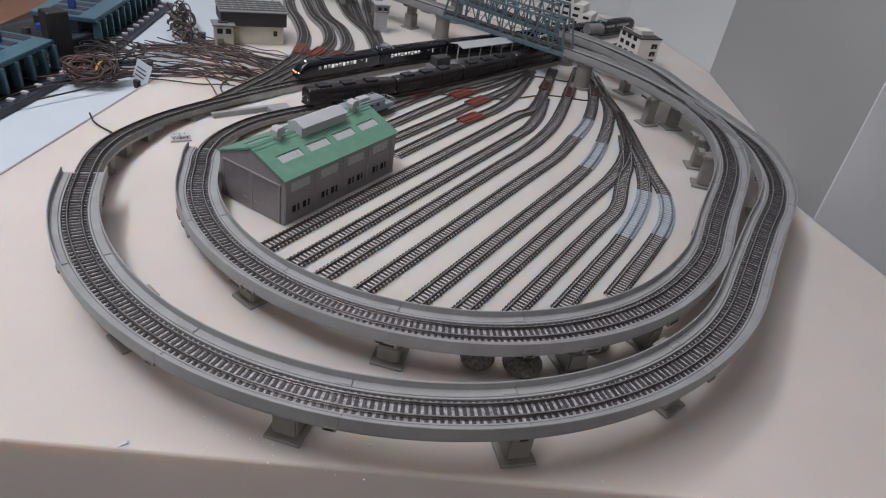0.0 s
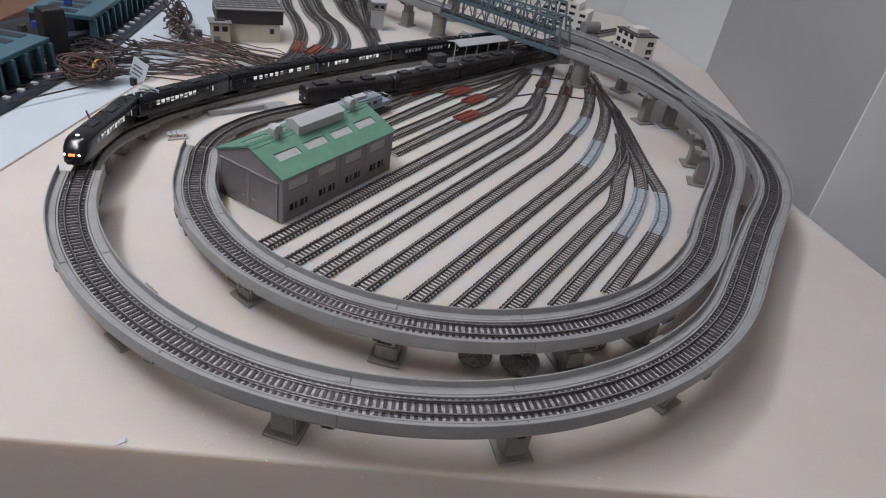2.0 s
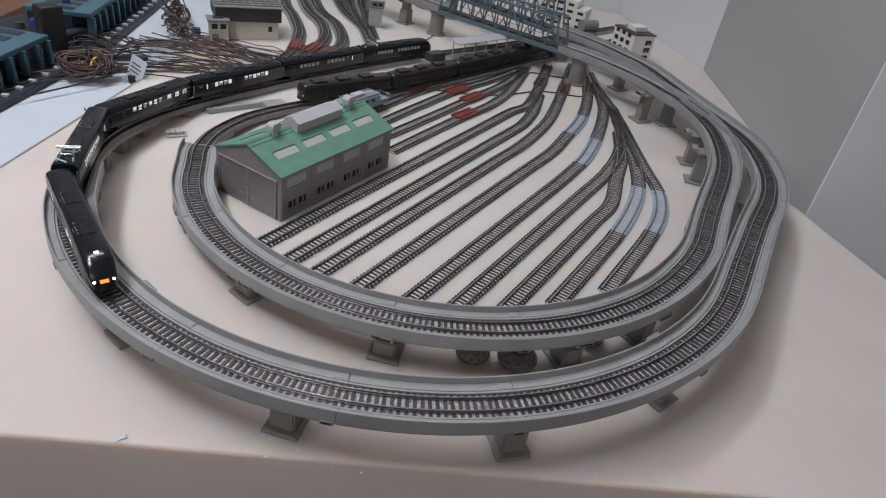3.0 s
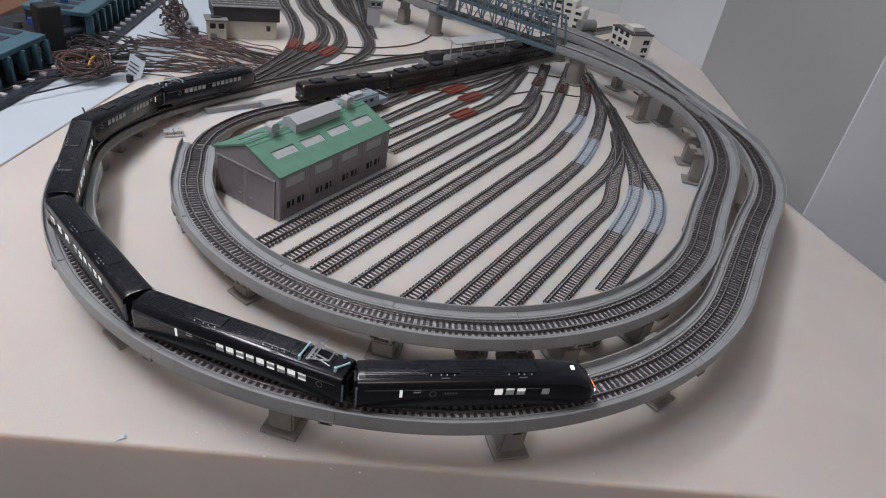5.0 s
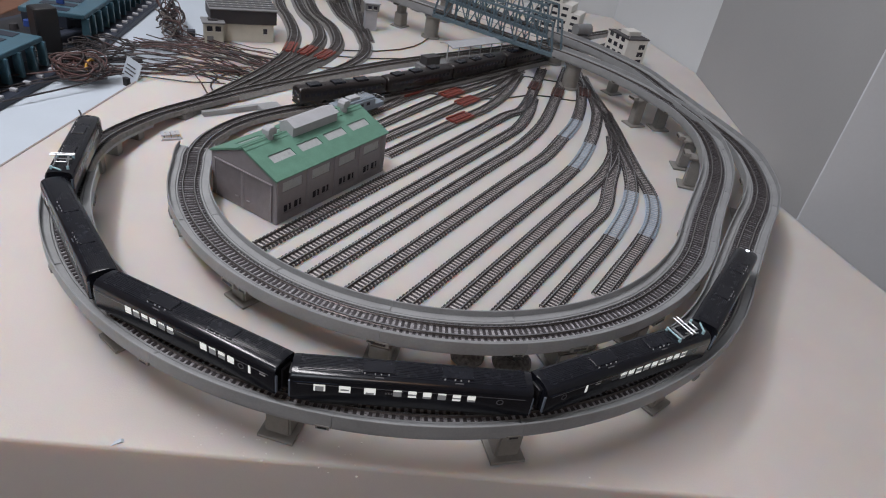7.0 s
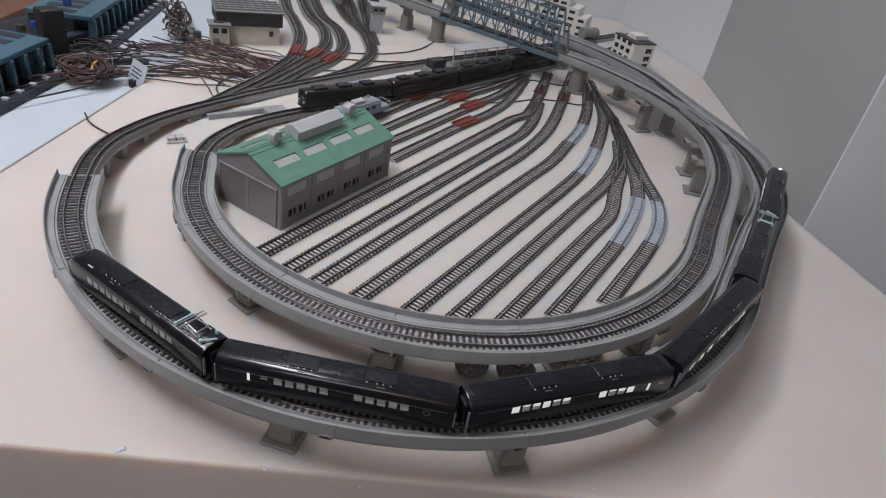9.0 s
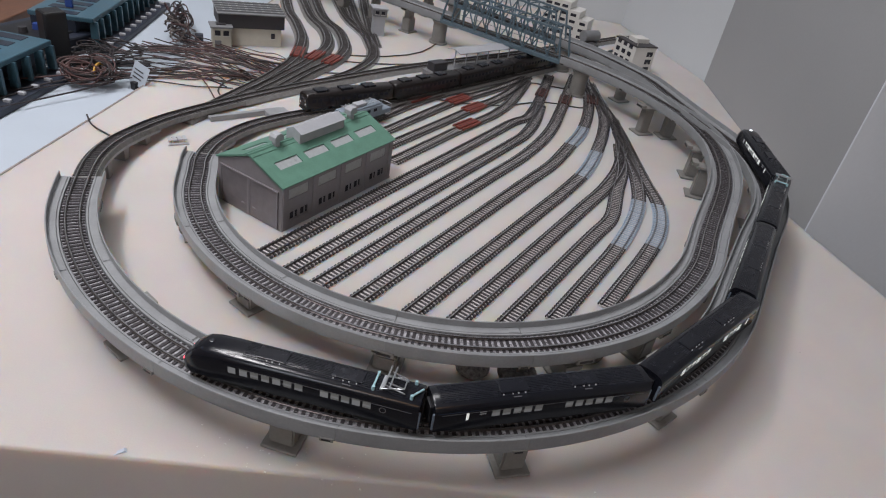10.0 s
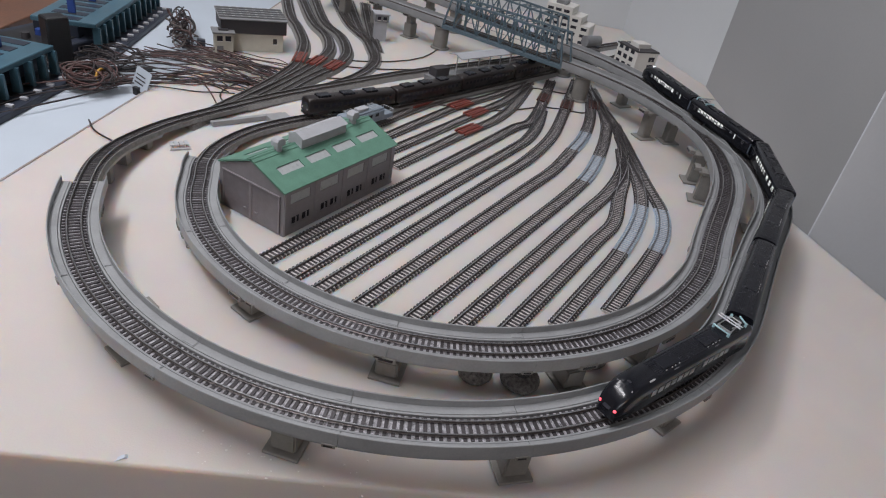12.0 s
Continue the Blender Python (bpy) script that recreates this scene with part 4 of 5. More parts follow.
# The parked dark train on the inner line.
def parked_car(first):
    c = thing("parked_train_car", Matrix(), "dark brown commuter train car standing unlit on the inner line", "train car", "parked train")
    h = 0.064
    part("body", shell(bmesh.new(), [(-h, 0.97, 0.98, 0.0062), (-h + 0.001, 1, 1, 0.0062), (h - 0.003, 1, 1, 0.0062), (h - 0.0006, 0.97, 0.95, 0.0062), (h, 0.93, 0.9, 0.0062)]), BROWNT, c, smooth=True)
    for side in (-1, 1):
        for k in range(14):
            x = -0.056 + k * 0.0083
            part("window", box(bmesh.new(), x, x + 0.0052, side * 0.0099 - 0.0001, side * 0.0099 + 0.0001, 0.0128, 0.0168), PANE, c, "unlit dark window")
        for x in (-0.04, 0.0, 0.04):
            part("door", box(bmesh.new(), x - 0.0040, x + 0.0040, side * 0.0099 - 0.00015, side * 0.0099 + 0.00015, 0.0068, 0.0126), UNDER, c)
    for x in (-0.03, 0.005, 0.04):
        part("cooling_unit", box(bmesh.new(), x - 0.009, x + 0.009, -0.006, 0.006, 0.0224, 0.0262, 0.0009), TROOF, c)
    part("underframe", box(bmesh.new(), -0.026, 0.026, -0.0078, 0.0078, 0.0028, 0.0064, 0.0006), UNDER, c)
    for x in (-0.044, 0.044):
        bogie(c, x)
    if first:
        part("windscreen", box(bmesh.new(), h - 0.0002, h + 0.0004, -0.0070, 0.0070, 0.0135, 0.0185), PANE, c)
        for y in (-0.006, 0.006):
            part("headlight", cyl(bmesh.new(), 0.0010, 0.0010, -0.0006, 0.0006, 10, Matrix.Translation((h + 0.0003, y, 0.0105)) @ pose(0, 0, 0, 0, 90, 0)), MARK, c)
        part("bumper", box(bmesh.new(), h - 0.004, h + 0.0015, -0.0075, 0.0075, 0.003, 0.006, 0.0005), UNDER, c)
    return c


def on_line(line, mid, gauge=0.044):
    a, b = line.at(mid + gauge), line.at(mid - gauge)
    w = (a - b).normalized()
    left = Vector((-w.y, w.x, 0)).normalized()
    m = Matrix((w, left, w.cross(left))).transposed().to_4x4()
    m.translation = (a + b) / 2
    return m


S_PARK = INNER.near(-0.1957, 0.7587)
for k in range(5):
    c = parked_car(k == 0)
    c.matrix_world = on_line(INNER, S_PARK - 0.064 - k * 0.1315)

# The pale blue locomotive on the siding behind the shed.
LOCO_LINE = Line([(x, y, Z) for x, y in BACK[3]])
loco = thing("electric_locomotive", on_line(LOCO_LINE, LOCO_LINE.near(-0.1290, 0.7653), 0.03), "pale blue-grey electric locomotive with folded pantographs", "locomotive")
part("body", box(bmesh.new(), -0.034, 0.034, -0.0092, 0.0092, 0.0058, 0.0200, 0.0012), LOCO, loco)
part("roof", box(bmesh.new(), -0.034, 0.034, -0.0078, 0.0078, 0.0199, 0.0222, 0.0010), LOCO, loco)
for k in (-1, 1):
    part("end_hood", box(bmesh.new(), min(k * 0.033, k * 0.052), max(k * 0.033, k * 0.052), -0.0086, 0.0086, 0.0058, 0.0122, 0.001), LOCO, loco)
    bm = bmesh.new()
    for y in (-0.008, 0.008):
        rod(bm, (k * 0.0515, y, 0.012), (k * 0.0515, y, 0.0168), 0.0004)
        rod(bm, (k * 0.036, y, 0.0168), (k * 0.0515, y, 0.0168), 0.0004)
    rod(bm, (k * 0.0515, -0.008, 0.0168), (k * 0.0515, 0.008, 0.0168), 0.0004)
    part("handrail", bm, PANT, loco)
    part("windscreen", box(bmesh.new(), min(k * 0.0338, k * 0.0344), max(k * 0.0338, k * 0.0344), -0.0065, 0.0065, 0.0138, 0.0182), PANE, loco)
    bm = bmesh.new()
    for y in (-0.0055, 0.0055):
        rod(bm, (k * 0.010, y, 0.0235), (k * 0.026, y, 0.0252), 0.0004)
    for x in (0.012, 0.018, 0.025):
        rod(bm, (k * x, -0.0075, 0.0248), (k * x, 0.0075, 0.0248), 0.0004)
    part("pantograph", bm, PANT, loco)
    bogie(loco, k * 0.028)
    for side in (-1, 1):
        for x in (0.008, 0.020):
            part("window", box(bmesh.new(), k * x - 0.003, k * x + 0.003, side * 0.0092 - 0.0001, side * 0.0092 + 0.0001, 0.0135, 0.0175), PANE, loco)
part("roof_monitor", box(bmesh.new(), -0.009, 0.009, -0.0048, 0.0048, 0.0221, 0.0262, 0.0008), VENT, loco)

# ---- station and far buildings ----
pl = thing("station_platform", pose(0, 0, 0), "low grey station platform with a pale canopy beside the tracks", "platform")
PLINE = Line([(-0.0662, 0.9877, 0.0), (0.0700, 1.1326, 0.0)])
part("platform_slab", sweep(bmesh.new(), PLINE, 0, PLINE.length, [(-0.011, 0.0), (0.011, 0.0), (0.011, 0.012), (-0.011, 0.012)]), GREYROOF, pl)
part("canopy", sweep(bmesh.new(), PLINE, 0.05, PLINE.length, [(-0.015, 0.0375), (0, 0.0410), (0.015, 0.0375), (0.015, 0.0385), (0, 0.0422), (-0.015, 0.0385)]), VENT, pl, "pale grey ribbed canopy")
for k in range(6):
    p = PLINE.at(0.055 + k * 0.025)
    part("canopy_post", box(bmesh.new(), p.x - 0.0009, p.x + 0.0009, p.y - 0.0009, p.y + 0.0009, 0.012, 0.040), VENT, pl)
part("stair_house", box(bmesh.new(), -0.014, 0.014, -0.008, 0.008, 0.012, 0.025, 0.0008), SLATE, pl, "dark platform stair house", m=PLINE.place(0.02))

for x0, y0, x1, y1, w, h, lab in ((-0.2916, 0.7030, -0.2254, 0.7654, 0.009, 0.0045, "low grey retaining strip beside the ramp"), (-0.2349, 0.7394, -0.2154, 0.7577, 0.020, 0.007, "grey plastic track end block beside the parked train")):
    a, b = Vector((x0, y0, 0)), Vector((x1, y1, 0))
    ang = math.degrees(math.atan2(y1 - y0, x1 - x0))
    t = thing("retaining_block", pose(x0, y0, 0, 0, 0, ang), lab, "track block", "grey blocks")
    L = (b - a).length
    part("block", box(bmesh.new(), 0, L, -w / 2, w / 2, 0, h, 0.0006), CONC, t)
    part("lip", box(bmesh.new(), 0, L, -w / 2 - 0.0005, -w / 2 + 0.0012, 0, h + 0.0016, 0.0003), CONC, t)
t = thing("loose_bracket", pose(-0.3003, 0.6357, 0, 0, 0, 35), "small grey wire bracket lying beside the ramp", "bracket")
bm = bmesh.new()
for y in (-0.003, 0.003):
    rod(bm, (-0.009, y, 0.004), (0.009, y, 0.004), 0.0004)
for x in (-0.007, 0.0, 0.007):
    rod(bm, (x, -0.0035, 0.004), (x, 0.0035, 0.004), 0.0004)
    rod(bm, (x, -0.0035, 0.0), (x, -0.0035, 0.004), 0.0004)
part("wire_frame", bm, GREYROOF, t)
bm = bmesh.new()
for k in range(4):
    box(bm, -0.010 + k * 0.0052, -0.0062 + k * 0.0052, -0.0052, 0.0052, 0.0042, 0.0050, 0.0002)
prism(bm, [(-0.011, 0.0), (0.011, 0.0), (0.009, 0.0016), (-0.009, 0.0022)], -0.0085, -0.0062)
part("slats", bm, VENT, t, "pale grey plastic slats")


def windows_on(parent, x0, x1, y, out, rows, cols, z0, dz, w, h, material=PANE):
    for r in range(rows):
        for k in range(cols):
            cx = x0 + (x1 - x0) * (k + 0.5) / cols
            z = z0 + r * dz
            wn = part("window", box(bmesh.new(), cx - w / 2, cx + w / 2, min(y, y + out * 0.0004), max(y, y + out * 0.0004), z, z + h), material, parent)
            part("sill", box(bmesh.new(), cx - w / 2 - 0.0004, cx + w / 2 + 0.0004, min(y, y + out * 0.0009), max(y, y + out * 0.0009), z - 0.0008, z), WHITEB, wn)


# The elevated station house: cream ground floor, dark band and a grey ribbed roof.
sh = thing("station_house", pose(-0.3689, 0.9699, 0, 0, 0, 27.5), "cream station house with a dark upper storey and grey ribbed roof", "model building")
part("ground_floor", box(bmesh.new(), 0.0, 0.080, 0.0, 0.055, 0, 0.0270), CREAM, sh)
part("upper_storey", box(bmesh.new(), -0.012, 0.084, -0.004, 0.060, 0.0270, 0.0470, 0.0006), SLATE, sh, "dark slate upper storey")
rf = part("roof", box(bmesh.new(), -0.014, 0.086, -0.006, 0.062, 0.0470, 0.0490, 0.0005), GREYROOF, sh, "grey roof with ribs")
for k in range(5):
    part("roof_rib", box(bmesh.new(), -0.013, 0.085, 0.002 + k * 0.012, 0.005 + k * 0.012, 0.0489, 0.0512, 0.0004), GREYROOF, rf)
    for j in range(8):
        part("roof_lamp", box(bmesh.new(), -0.006 + j * 0.0115, -0.002 + j * 0.0115, 0.003 + k * 0.012, 0.004 + k * 0.012, 0.0511, 0.0515), MARK, rf)
windows_on(sh, 0.055, 0.080, 0.0, -1, 1, 1, 0.012, 0.01, 0.006, 0.008)
t = thing("signal_cabin", pose(-0.381, 0.945, 0, 0, 0, 27.5), "small cream signal cabin with a flat grey roof", "model building")
part("wall", box(bmesh.new(), 0, 0.026, 0, 0.022, 0, 0.0300), CREAM, t)
part("roof", box(bmesh.new(), -0.003, 0.029, -0.003, 0.025, 0.0300, 0.0325, 0.0005), GREYROOF, t)
part("roof_hatch", box(bmesh.new(), 0.006, 0.020, 0.006, 0.016, 0.0325, 0.0345, 0.0004), SLATE, t)
windows_on(t, 0.001, 0.025, 0.0, -1, 1, 2, 0.019, 0.01, 0.008, 0.0075)
part("door", box(bmesh.new(), 0.003, 0.012, -0.0006, 0.0, 0.0, 0.012), GREYROOF, t)
t = thing("signal_tower", pose(-0.1814, 1.1599, 0, 0, 0, 20), "small pale signal tower standing by the far viaduct", "model building")
part("wall", box(bmesh.new(), 0, 0.020, 0, 0.018, 0, 0.0330), VENT, t)
part("cabin", box(bmesh.new(), -0.002, 0.022, -0.002, 0.020, 0.0330, 0.0450, 0.0005), GREYROOF, t)
part("roof", box(bmesh.new(), -0.004, 0.024, -0.004, 0.022, 0.0450, 0.0475, 0.0006), VENT, t)
windows_on(t, 0.0, 0.020, -0.002, -1, 1, 2, 0.0365, 0.01, 0.006, 0.0055)

# White blocks behind the viaduct.
ob = thing("office_building", pose(0.281, 1.200, 0, 0, 0, 28), "white office building model with dark windows and a roof parapet", "model building")
part("wall", box(bmesh.new(), 0, 0.046, 0, 0.060, 0, 0.0530), WHITEB, ob)
part("roof_edge", box(bmesh.new(), -0.0012, 0.0472, -0.0012, 0.0612, 0.0530, 0.0552, 0.0004), SLATE, ob, "dark roof edge")
part("stair_house", box(bmesh.new(), 0.012, 0.040, 0.018, 0.042, 0.0552, 0.0630, 0.0005), WHITEB, ob)
bm = bmesh.new()
for x in (0.002, 0.044):
    rod(bm, (x, 0.002, 0.0552), (x, 0.002, 0.060), 0.0004)
    rod(bm, (x, 0.058, 0.0552), (x, 0.058, 0.060), 0.0004)
    rod(bm, (x, 0.002, 0.060), (x, 0.058, 0.060), 0.0004)
part("roof_railing", bm, WHITEB, ob)
windows_on(ob, 0.024, 0.044, 0.0, -1, 3, 1, 0.010, 0.0135, 0.013, 0.0085)
for r in range(4):
    for k in range(3):
        y = 0.010 + k * 0.017
        z = 0.006 + r * 0.0135
        wn = part("window", box(bmesh.new(), -0.0004, 0.0, y, y + 0.010, z, z + 0.0075), PANE, ob)
        part("sill", box(bmesh.new(), -0.0009, 0.0, y - 0.0004, y + 0.0104, z - 0.0008, z), WHITEB, wn)
bm = bmesh.new()
for r in range(4):
    box(bm, 0.0336, 0.0344, -0.0008, -0.0002, 0.006 + r * 0.0135, 0.0135 + r * 0.0135)
part("mullion", bm, WHITEB, ob)
ap = thing("apartment_block", pose(0.185, 1.42, 0, 0, 0, -20), "white stepped apartment block model with dark window bands", "model building")
for k, (x0, x1, z1) in enumerate(((-0.055, 0.0, 0.070), (0.0, 0.022, 0.056), (0.022, 0.042, 0.042))):
    part("wing", box(bmesh.new(), x0, x1, -0.03, 0.02, 0, z1, 0.0006), WHITEB, ap)
    for r in range(int(z1 / 0.013)):
        for j in range(max(1, int((x1 - x0) / 0.017))):
            xx = x0 + 0.003 + j * 0.017
            part("window", box(bmesh.new(), xx, xx + 0.012, -0.0304, -0.03, 0.006 + r * 0.013, 0.0115 + r * 0.013), PANE, ap)
part("roof_house", box(bmesh.new(), -0.040, -0.018, -0.02, 0.005, 0.070, 0.077, 0.0005), GREYROOF, ap)
tk = thing("round_tank", pose(0.2140, 1.3107, 0.0, 0, 0, 35), "grey cylindrical tank lying on a dark cradle", "tank")
part("drum", cyl(bmesh.new(), 0.0105, 0.0105, -0.018, 0.018, 24, Matrix.Translation((0, 0, 0.032)) @ pose(0, 0, 0, 0, 90, 0)), GREYROOF, tk, smooth=True)
part("cradle", box(bmesh.new(), -0.014, 0.014, -0.010, 0.010, 0, 0.023, 0.001), SLATE, tk)

# Round stone-textured bases under the inner viaduct.
for x, y, r in ((0.0378, 0.3649, 0.0130), (0.0712, 0.3659, 0.0150), (0.1288, 0.4056, 0.0125)):
    t = thing("stone_pedestal", pose(x, y, 0), "round speckled grey stone pedestal with a dark hollow", "pedestal", "stone pedestals")
    bm = bmesh.new()
    bmesh.ops.create_uvsphere(bm, u_segments=24, v_segments=14, radius=1.0)
    for v in bm.verts:
        c = v.co.copy()
        v.co = Vector((c.x * r, c.y * r, max(0.0, 0.0055 + c.z * 0.0080)))
        v.co += Vector((c.x, c.y, 0.3)) * (noise.noise(c * 4) * 0.0008)
        v.co.z = max(0.0, v.co.z)
    part("dome", bm, STONE, t, smooth=True)
    part("hollow", cyl(bmesh.new(), r * 0.52, r * 0.42, 0.0100, 0.0155, 16), BLACKP, t, "dark hollow centre")
    bm = bmesh.new()
    bmesh.ops.create_icosphere(bm, subdivisions=2, radius=r * 0.26)
    for v in bm.verts:
        v.co.z *= 1.3
    part("knob", bm, GREYROOF, t, m=pose(0.001, -0.001, 0.0172))

# ---- side table: switch boxes, cables and clutter ----
def switch_rack(x, y, rot, n, pitch, label):
    """A row of turnout switch boxes: dark base, teal top and a post between each."""
    t = thing("switch_rack", pose(x, y, -0.008, 0, 0, rot), label, "switch box", "switch racks")
    L = n * pitch
    part("base", box(bmesh.new(), -0.004, L + 0.004, -0.016, 0.090, 0, 0.008, 0.001), NAVY, t)
    part("back", box(bmesh.new(), 0, L, 0.030, 0.088, 0.010, 0.038, 0.001), NAVY, t)
    part("top", box(bmesh.new(), -0.001, L + 0.001, 0.006, 0.090, 0.038, 0.0445, 0.0012), TEAL, t, "teal plastic top")
    for k in range(n + 1):
        part("post", prism(bmesh.new(), [(-0.0024, 0.010), (0.0024, 0.010), (0.0016, 0.039), (-0.0016, 0.039)], 0.002, 0.012, Matrix.Translation((min(max(k * pitch, 0.003), L - 0.003), 0, 0))), TEAL, t, "teal plastic post")
    for k in range(n):
        part("plug", box(bmesh.new(), k * pitch + pitch * 0.4, k * pitch + pitch * 0.6, -0.012, -0.004, 0.008, 0.0115, 0.0005), VENT, t, "pale cable plug")
        lv = part("lever_bay", box(bmesh.new(), k * pitch + pitch * 0.2, k * pitch + pitch * 0.8, 0.030, 0.075, 0.0443, 0.0451, 0.0003), NAVY, t)
        if k % 3 == 1:
            part("lever", box(bmesh.new(), k * pitch + pitch * 0.4, k * pitch + pitch * 0.6, 0.045, 0.055, 0.0450, 0.064, 0.001), BLUE, lv, "bright blue lever")


switch_rack(-0.508, 0.545, 89, 9, 0.0245, "row of teal turnout switch boxes on a dark base")
switch_rack(-0.508, 0.870, 97.5, 11, 0.0230, "second row of teal turnout switch boxes on a dark base")
t = thing("power_adapter", pose(-0.527, 0.800, -0.008, 0, 0, 55), "black plastic power adapter block standing on end", "adapter")
part("case", box(bmesh.new(), -0.014, 0.014, -0.012, 0.012, 0, 0.070, 0.003), BLACKP, t)
part("cord", sweep(bmesh.new(), Line([(0.01, 0, 0.004), (0.05, -0.025, 0.003), (0.10, -0.05, 0.003)]), 0, 0.10, [(-0.003, -0.003), (0.003, -0.003), (0.003, 0.003), (-0.003, 0.003)]), BLACKP, t)
t = thing("control_unit", pose(-0.545, 0.795, -0.008, 0, 0, 75), "dark navy controller case lying among the cables", "controller")
part("case", box(bmesh.new(), 0, 0.09, 0, 0.10, 0, 0.022, 0.003), NAVY, t)
part("panel", box(bmesh.new(), 0.008, 0.082, 0.015, 0.085, 0.0218, 0.0236, 0.0006), BLACKP, t)
for k in range(3):
    part("knob", cyl(bmesh.new(), 0.006, 0.005, 0.0235, 0.031, 16, Matrix.Translation((0.022 + k * 0.022, 0.05, 0))), BLUE if k == 1 else SLATE, t)
t = thing("wooden_board", pose(-1.0, 0.70, -0.008, 0, 0, 3), "brown wooden board with loose papers on it", "board")
part("board", box(bmesh.new(), 0, 0.36, 0, 0.62, 0, 0.016, 0.002), WOOD, t)
t = thing("paper_sheet", pose(-0.82, 0.98, 0.008, 0, 0, 30), "loose white printed paper sheet", "paper")
part("sheet", box(bmesh.new(), 0, 0.20, 0, 0.11, 0, 0.0006), PAPER, t)
for x, y in ((-0.4354, 0.9698), (-0.4181, 0.9852)):
    t = thing("cable_socket", pose(x, y, -0.008, 0, 0, 20), "small dark blue cable socket box", "socket", "cable sockets")
    part("case", box(bmesh.new(), -0.006, 0.006, -0.005, 0.005, 0, 0.012, 0.001), NAVY, t)
    part("contact", box(bmesh.new(), -0.003, 0.003, -0.0058, -0.005, 0.003, 0.009), BLACKP, t)

tag = thing("paper_tag", pose(-0.4120, 0.7680, -0.008, 0, 0, -22), "white card tag with small dark print standing among cables", "tag")
part("card", box(bmesh.new(), -0.012, 0.012, -0.0004, 0.0004, 0.006, 0.034), PAPER, tag, m=pose(0, 0, 0, -14, 14, 0))
part("foot_clip", box(bmesh.new(), -0.004, 0.004, -0.003, 0.003, 0, 0.010, 0.0006), BLACKP, tag)
for k in range(3):
    part("print_bar", box(bmesh.new(), -0.009, 0.005 + 0.002 * (k % 2), -0.0009, -0.0004, 0.014 + k * 0.005, 0.0155 + k * 0.005), SLATE, tag, m=pose(0, 0, 0, -14, 14, 0))


def cable(pts, r, material, label, group="cables"):
    cu = bpy.data.curves.new("cable", "CURVE")
    cu.dimensions, cu.bevel_depth, cu.bevel_resolution, cu.resolution_u = "3D", r, 1, 4
    sp = cu.splines.new("BEZIER")
    sp.bezier_points.add(len(pts) - 1)
    for b, p in zip(sp.bezier_points, pts):
        b.co = p
        b.handle_left_type = b.handle_right_type = "AUTO"
    ob = new("cable", cu)
    cu.materials.append(material)
    return tagged(ob, label, "cable", group)


rng = random.Random(7)
LABEL = {0: "thin brown cable lying across the baseboard", 1: "thin dark cable lying across the baseboard", 2: "thin grey cable lying across the table"}
MATS = [WIREB, WIRED, WIREG]
# Cables from the coil, the second rack and the heap, running on across the board to the station throat.
SOURCES = [(-0.455, 0.765, 0.020, 0.012), (-0.475, 0.850, 0.025, 0.030), (-0.455, 0.900, 0.020, 0.025), (-0.435, 0.955, 0.018, 0.018)]
for k in range(50):
    sx, sy, dx, dy = SOURCES[k % 4]
    a = (sx + rng.uniform(-dx, dx), sy + rng.uniform(-dy, dy), rng.uniform(0.000, 0.010))
    v = 0.55 * (k % 4) / 3 + rng.uniform(0, 0.45)
    b = (-0.305 + 0.085 * v + rng.uniform(-0.015, 0.015), 0.805 + 0.140 * v + rng.uniform(-0.012, 0.012), 0.0015)
    bow = rng.uniform(0.000, 0.045) - 0.02 * (k % 4 == 3)
    wave, ph = rng.uniform(0.002, 0.009), rng.uniform(0, 6)
    pts = [a]
    for j in range(1, 8):
        u = j / 8
        pts.append((a[0] + (b[0] - a[0]) * u, a[1] + (b[1] - a[1]) * u + bow * math.sin(u * 3.14) + wave * math.sin(u * 6 + ph), 0.0012 + abs(math.sin(u * 5 + ph)) * rng.uniform(0, 0.006)))
    pts.append(b)
    c = rng.choice([0, 0, 0, 1, 1, 1, 2])
    cable(pts, rng.uniform(0.0007, 0.0010), MATS[c], LABEL[c])
# Slack loops of dark cable between the two racks.
for k in range(16):
    cx, cy, rr = -0.525 + rng.uniform(-0.04, 0.05), 0.815 + rng.uniform(-0.03, 0.05), rng.uniform(0.012, 0.035)
    pts = [(cx + rr * 1.3 * math.cos(k + j * 0.75), cy + rr * math.sin(k + j * 0.75) + 0.004 * j, 0.001 + rng.uniform(0, 0.008)) for j in range(9)]
    cable(pts, 0.0010, WIRED, "dark cable lying in slack loops between the racks", "slack cables")
# The tied coil near the first rack and the tangled heap beyond the second.
for k in range(26):
    # loops of the coil, each tilted and slipped a little against the others
    rr, r2, turn = rng.uniform(0.014, 0.030), rng.uniform(0.007, 0.016), rng.uniform(-0.6, 0.6)
    cx, cy, cz, tilt = -0.462 + rng.uniform(-0.014, 0.014), 0.755 + rng.uniform(-0.010, 0.010), rng.uniform(0.004, 0.016), rng.uniform(0.2, 1.0)
    pts = []
    for j in range(11):
        a = j / 10 * 6.9 + k
        u, v = rr * math.cos(a), r2 * math.sin(a)
        pts.append((cx + u * math.cos(turn) - v * math.sin(turn), cy + u * math.sin(turn) + v * math.cos(turn), max(0.001, cz + 0.011 * math.sin(a) * tilt + rng.uniform(0, 0.002))))
    cable(pts, 0.0010, MATS[0 if k % 3 else 1], "brown cable loop in a tied coil", "coiled cables")
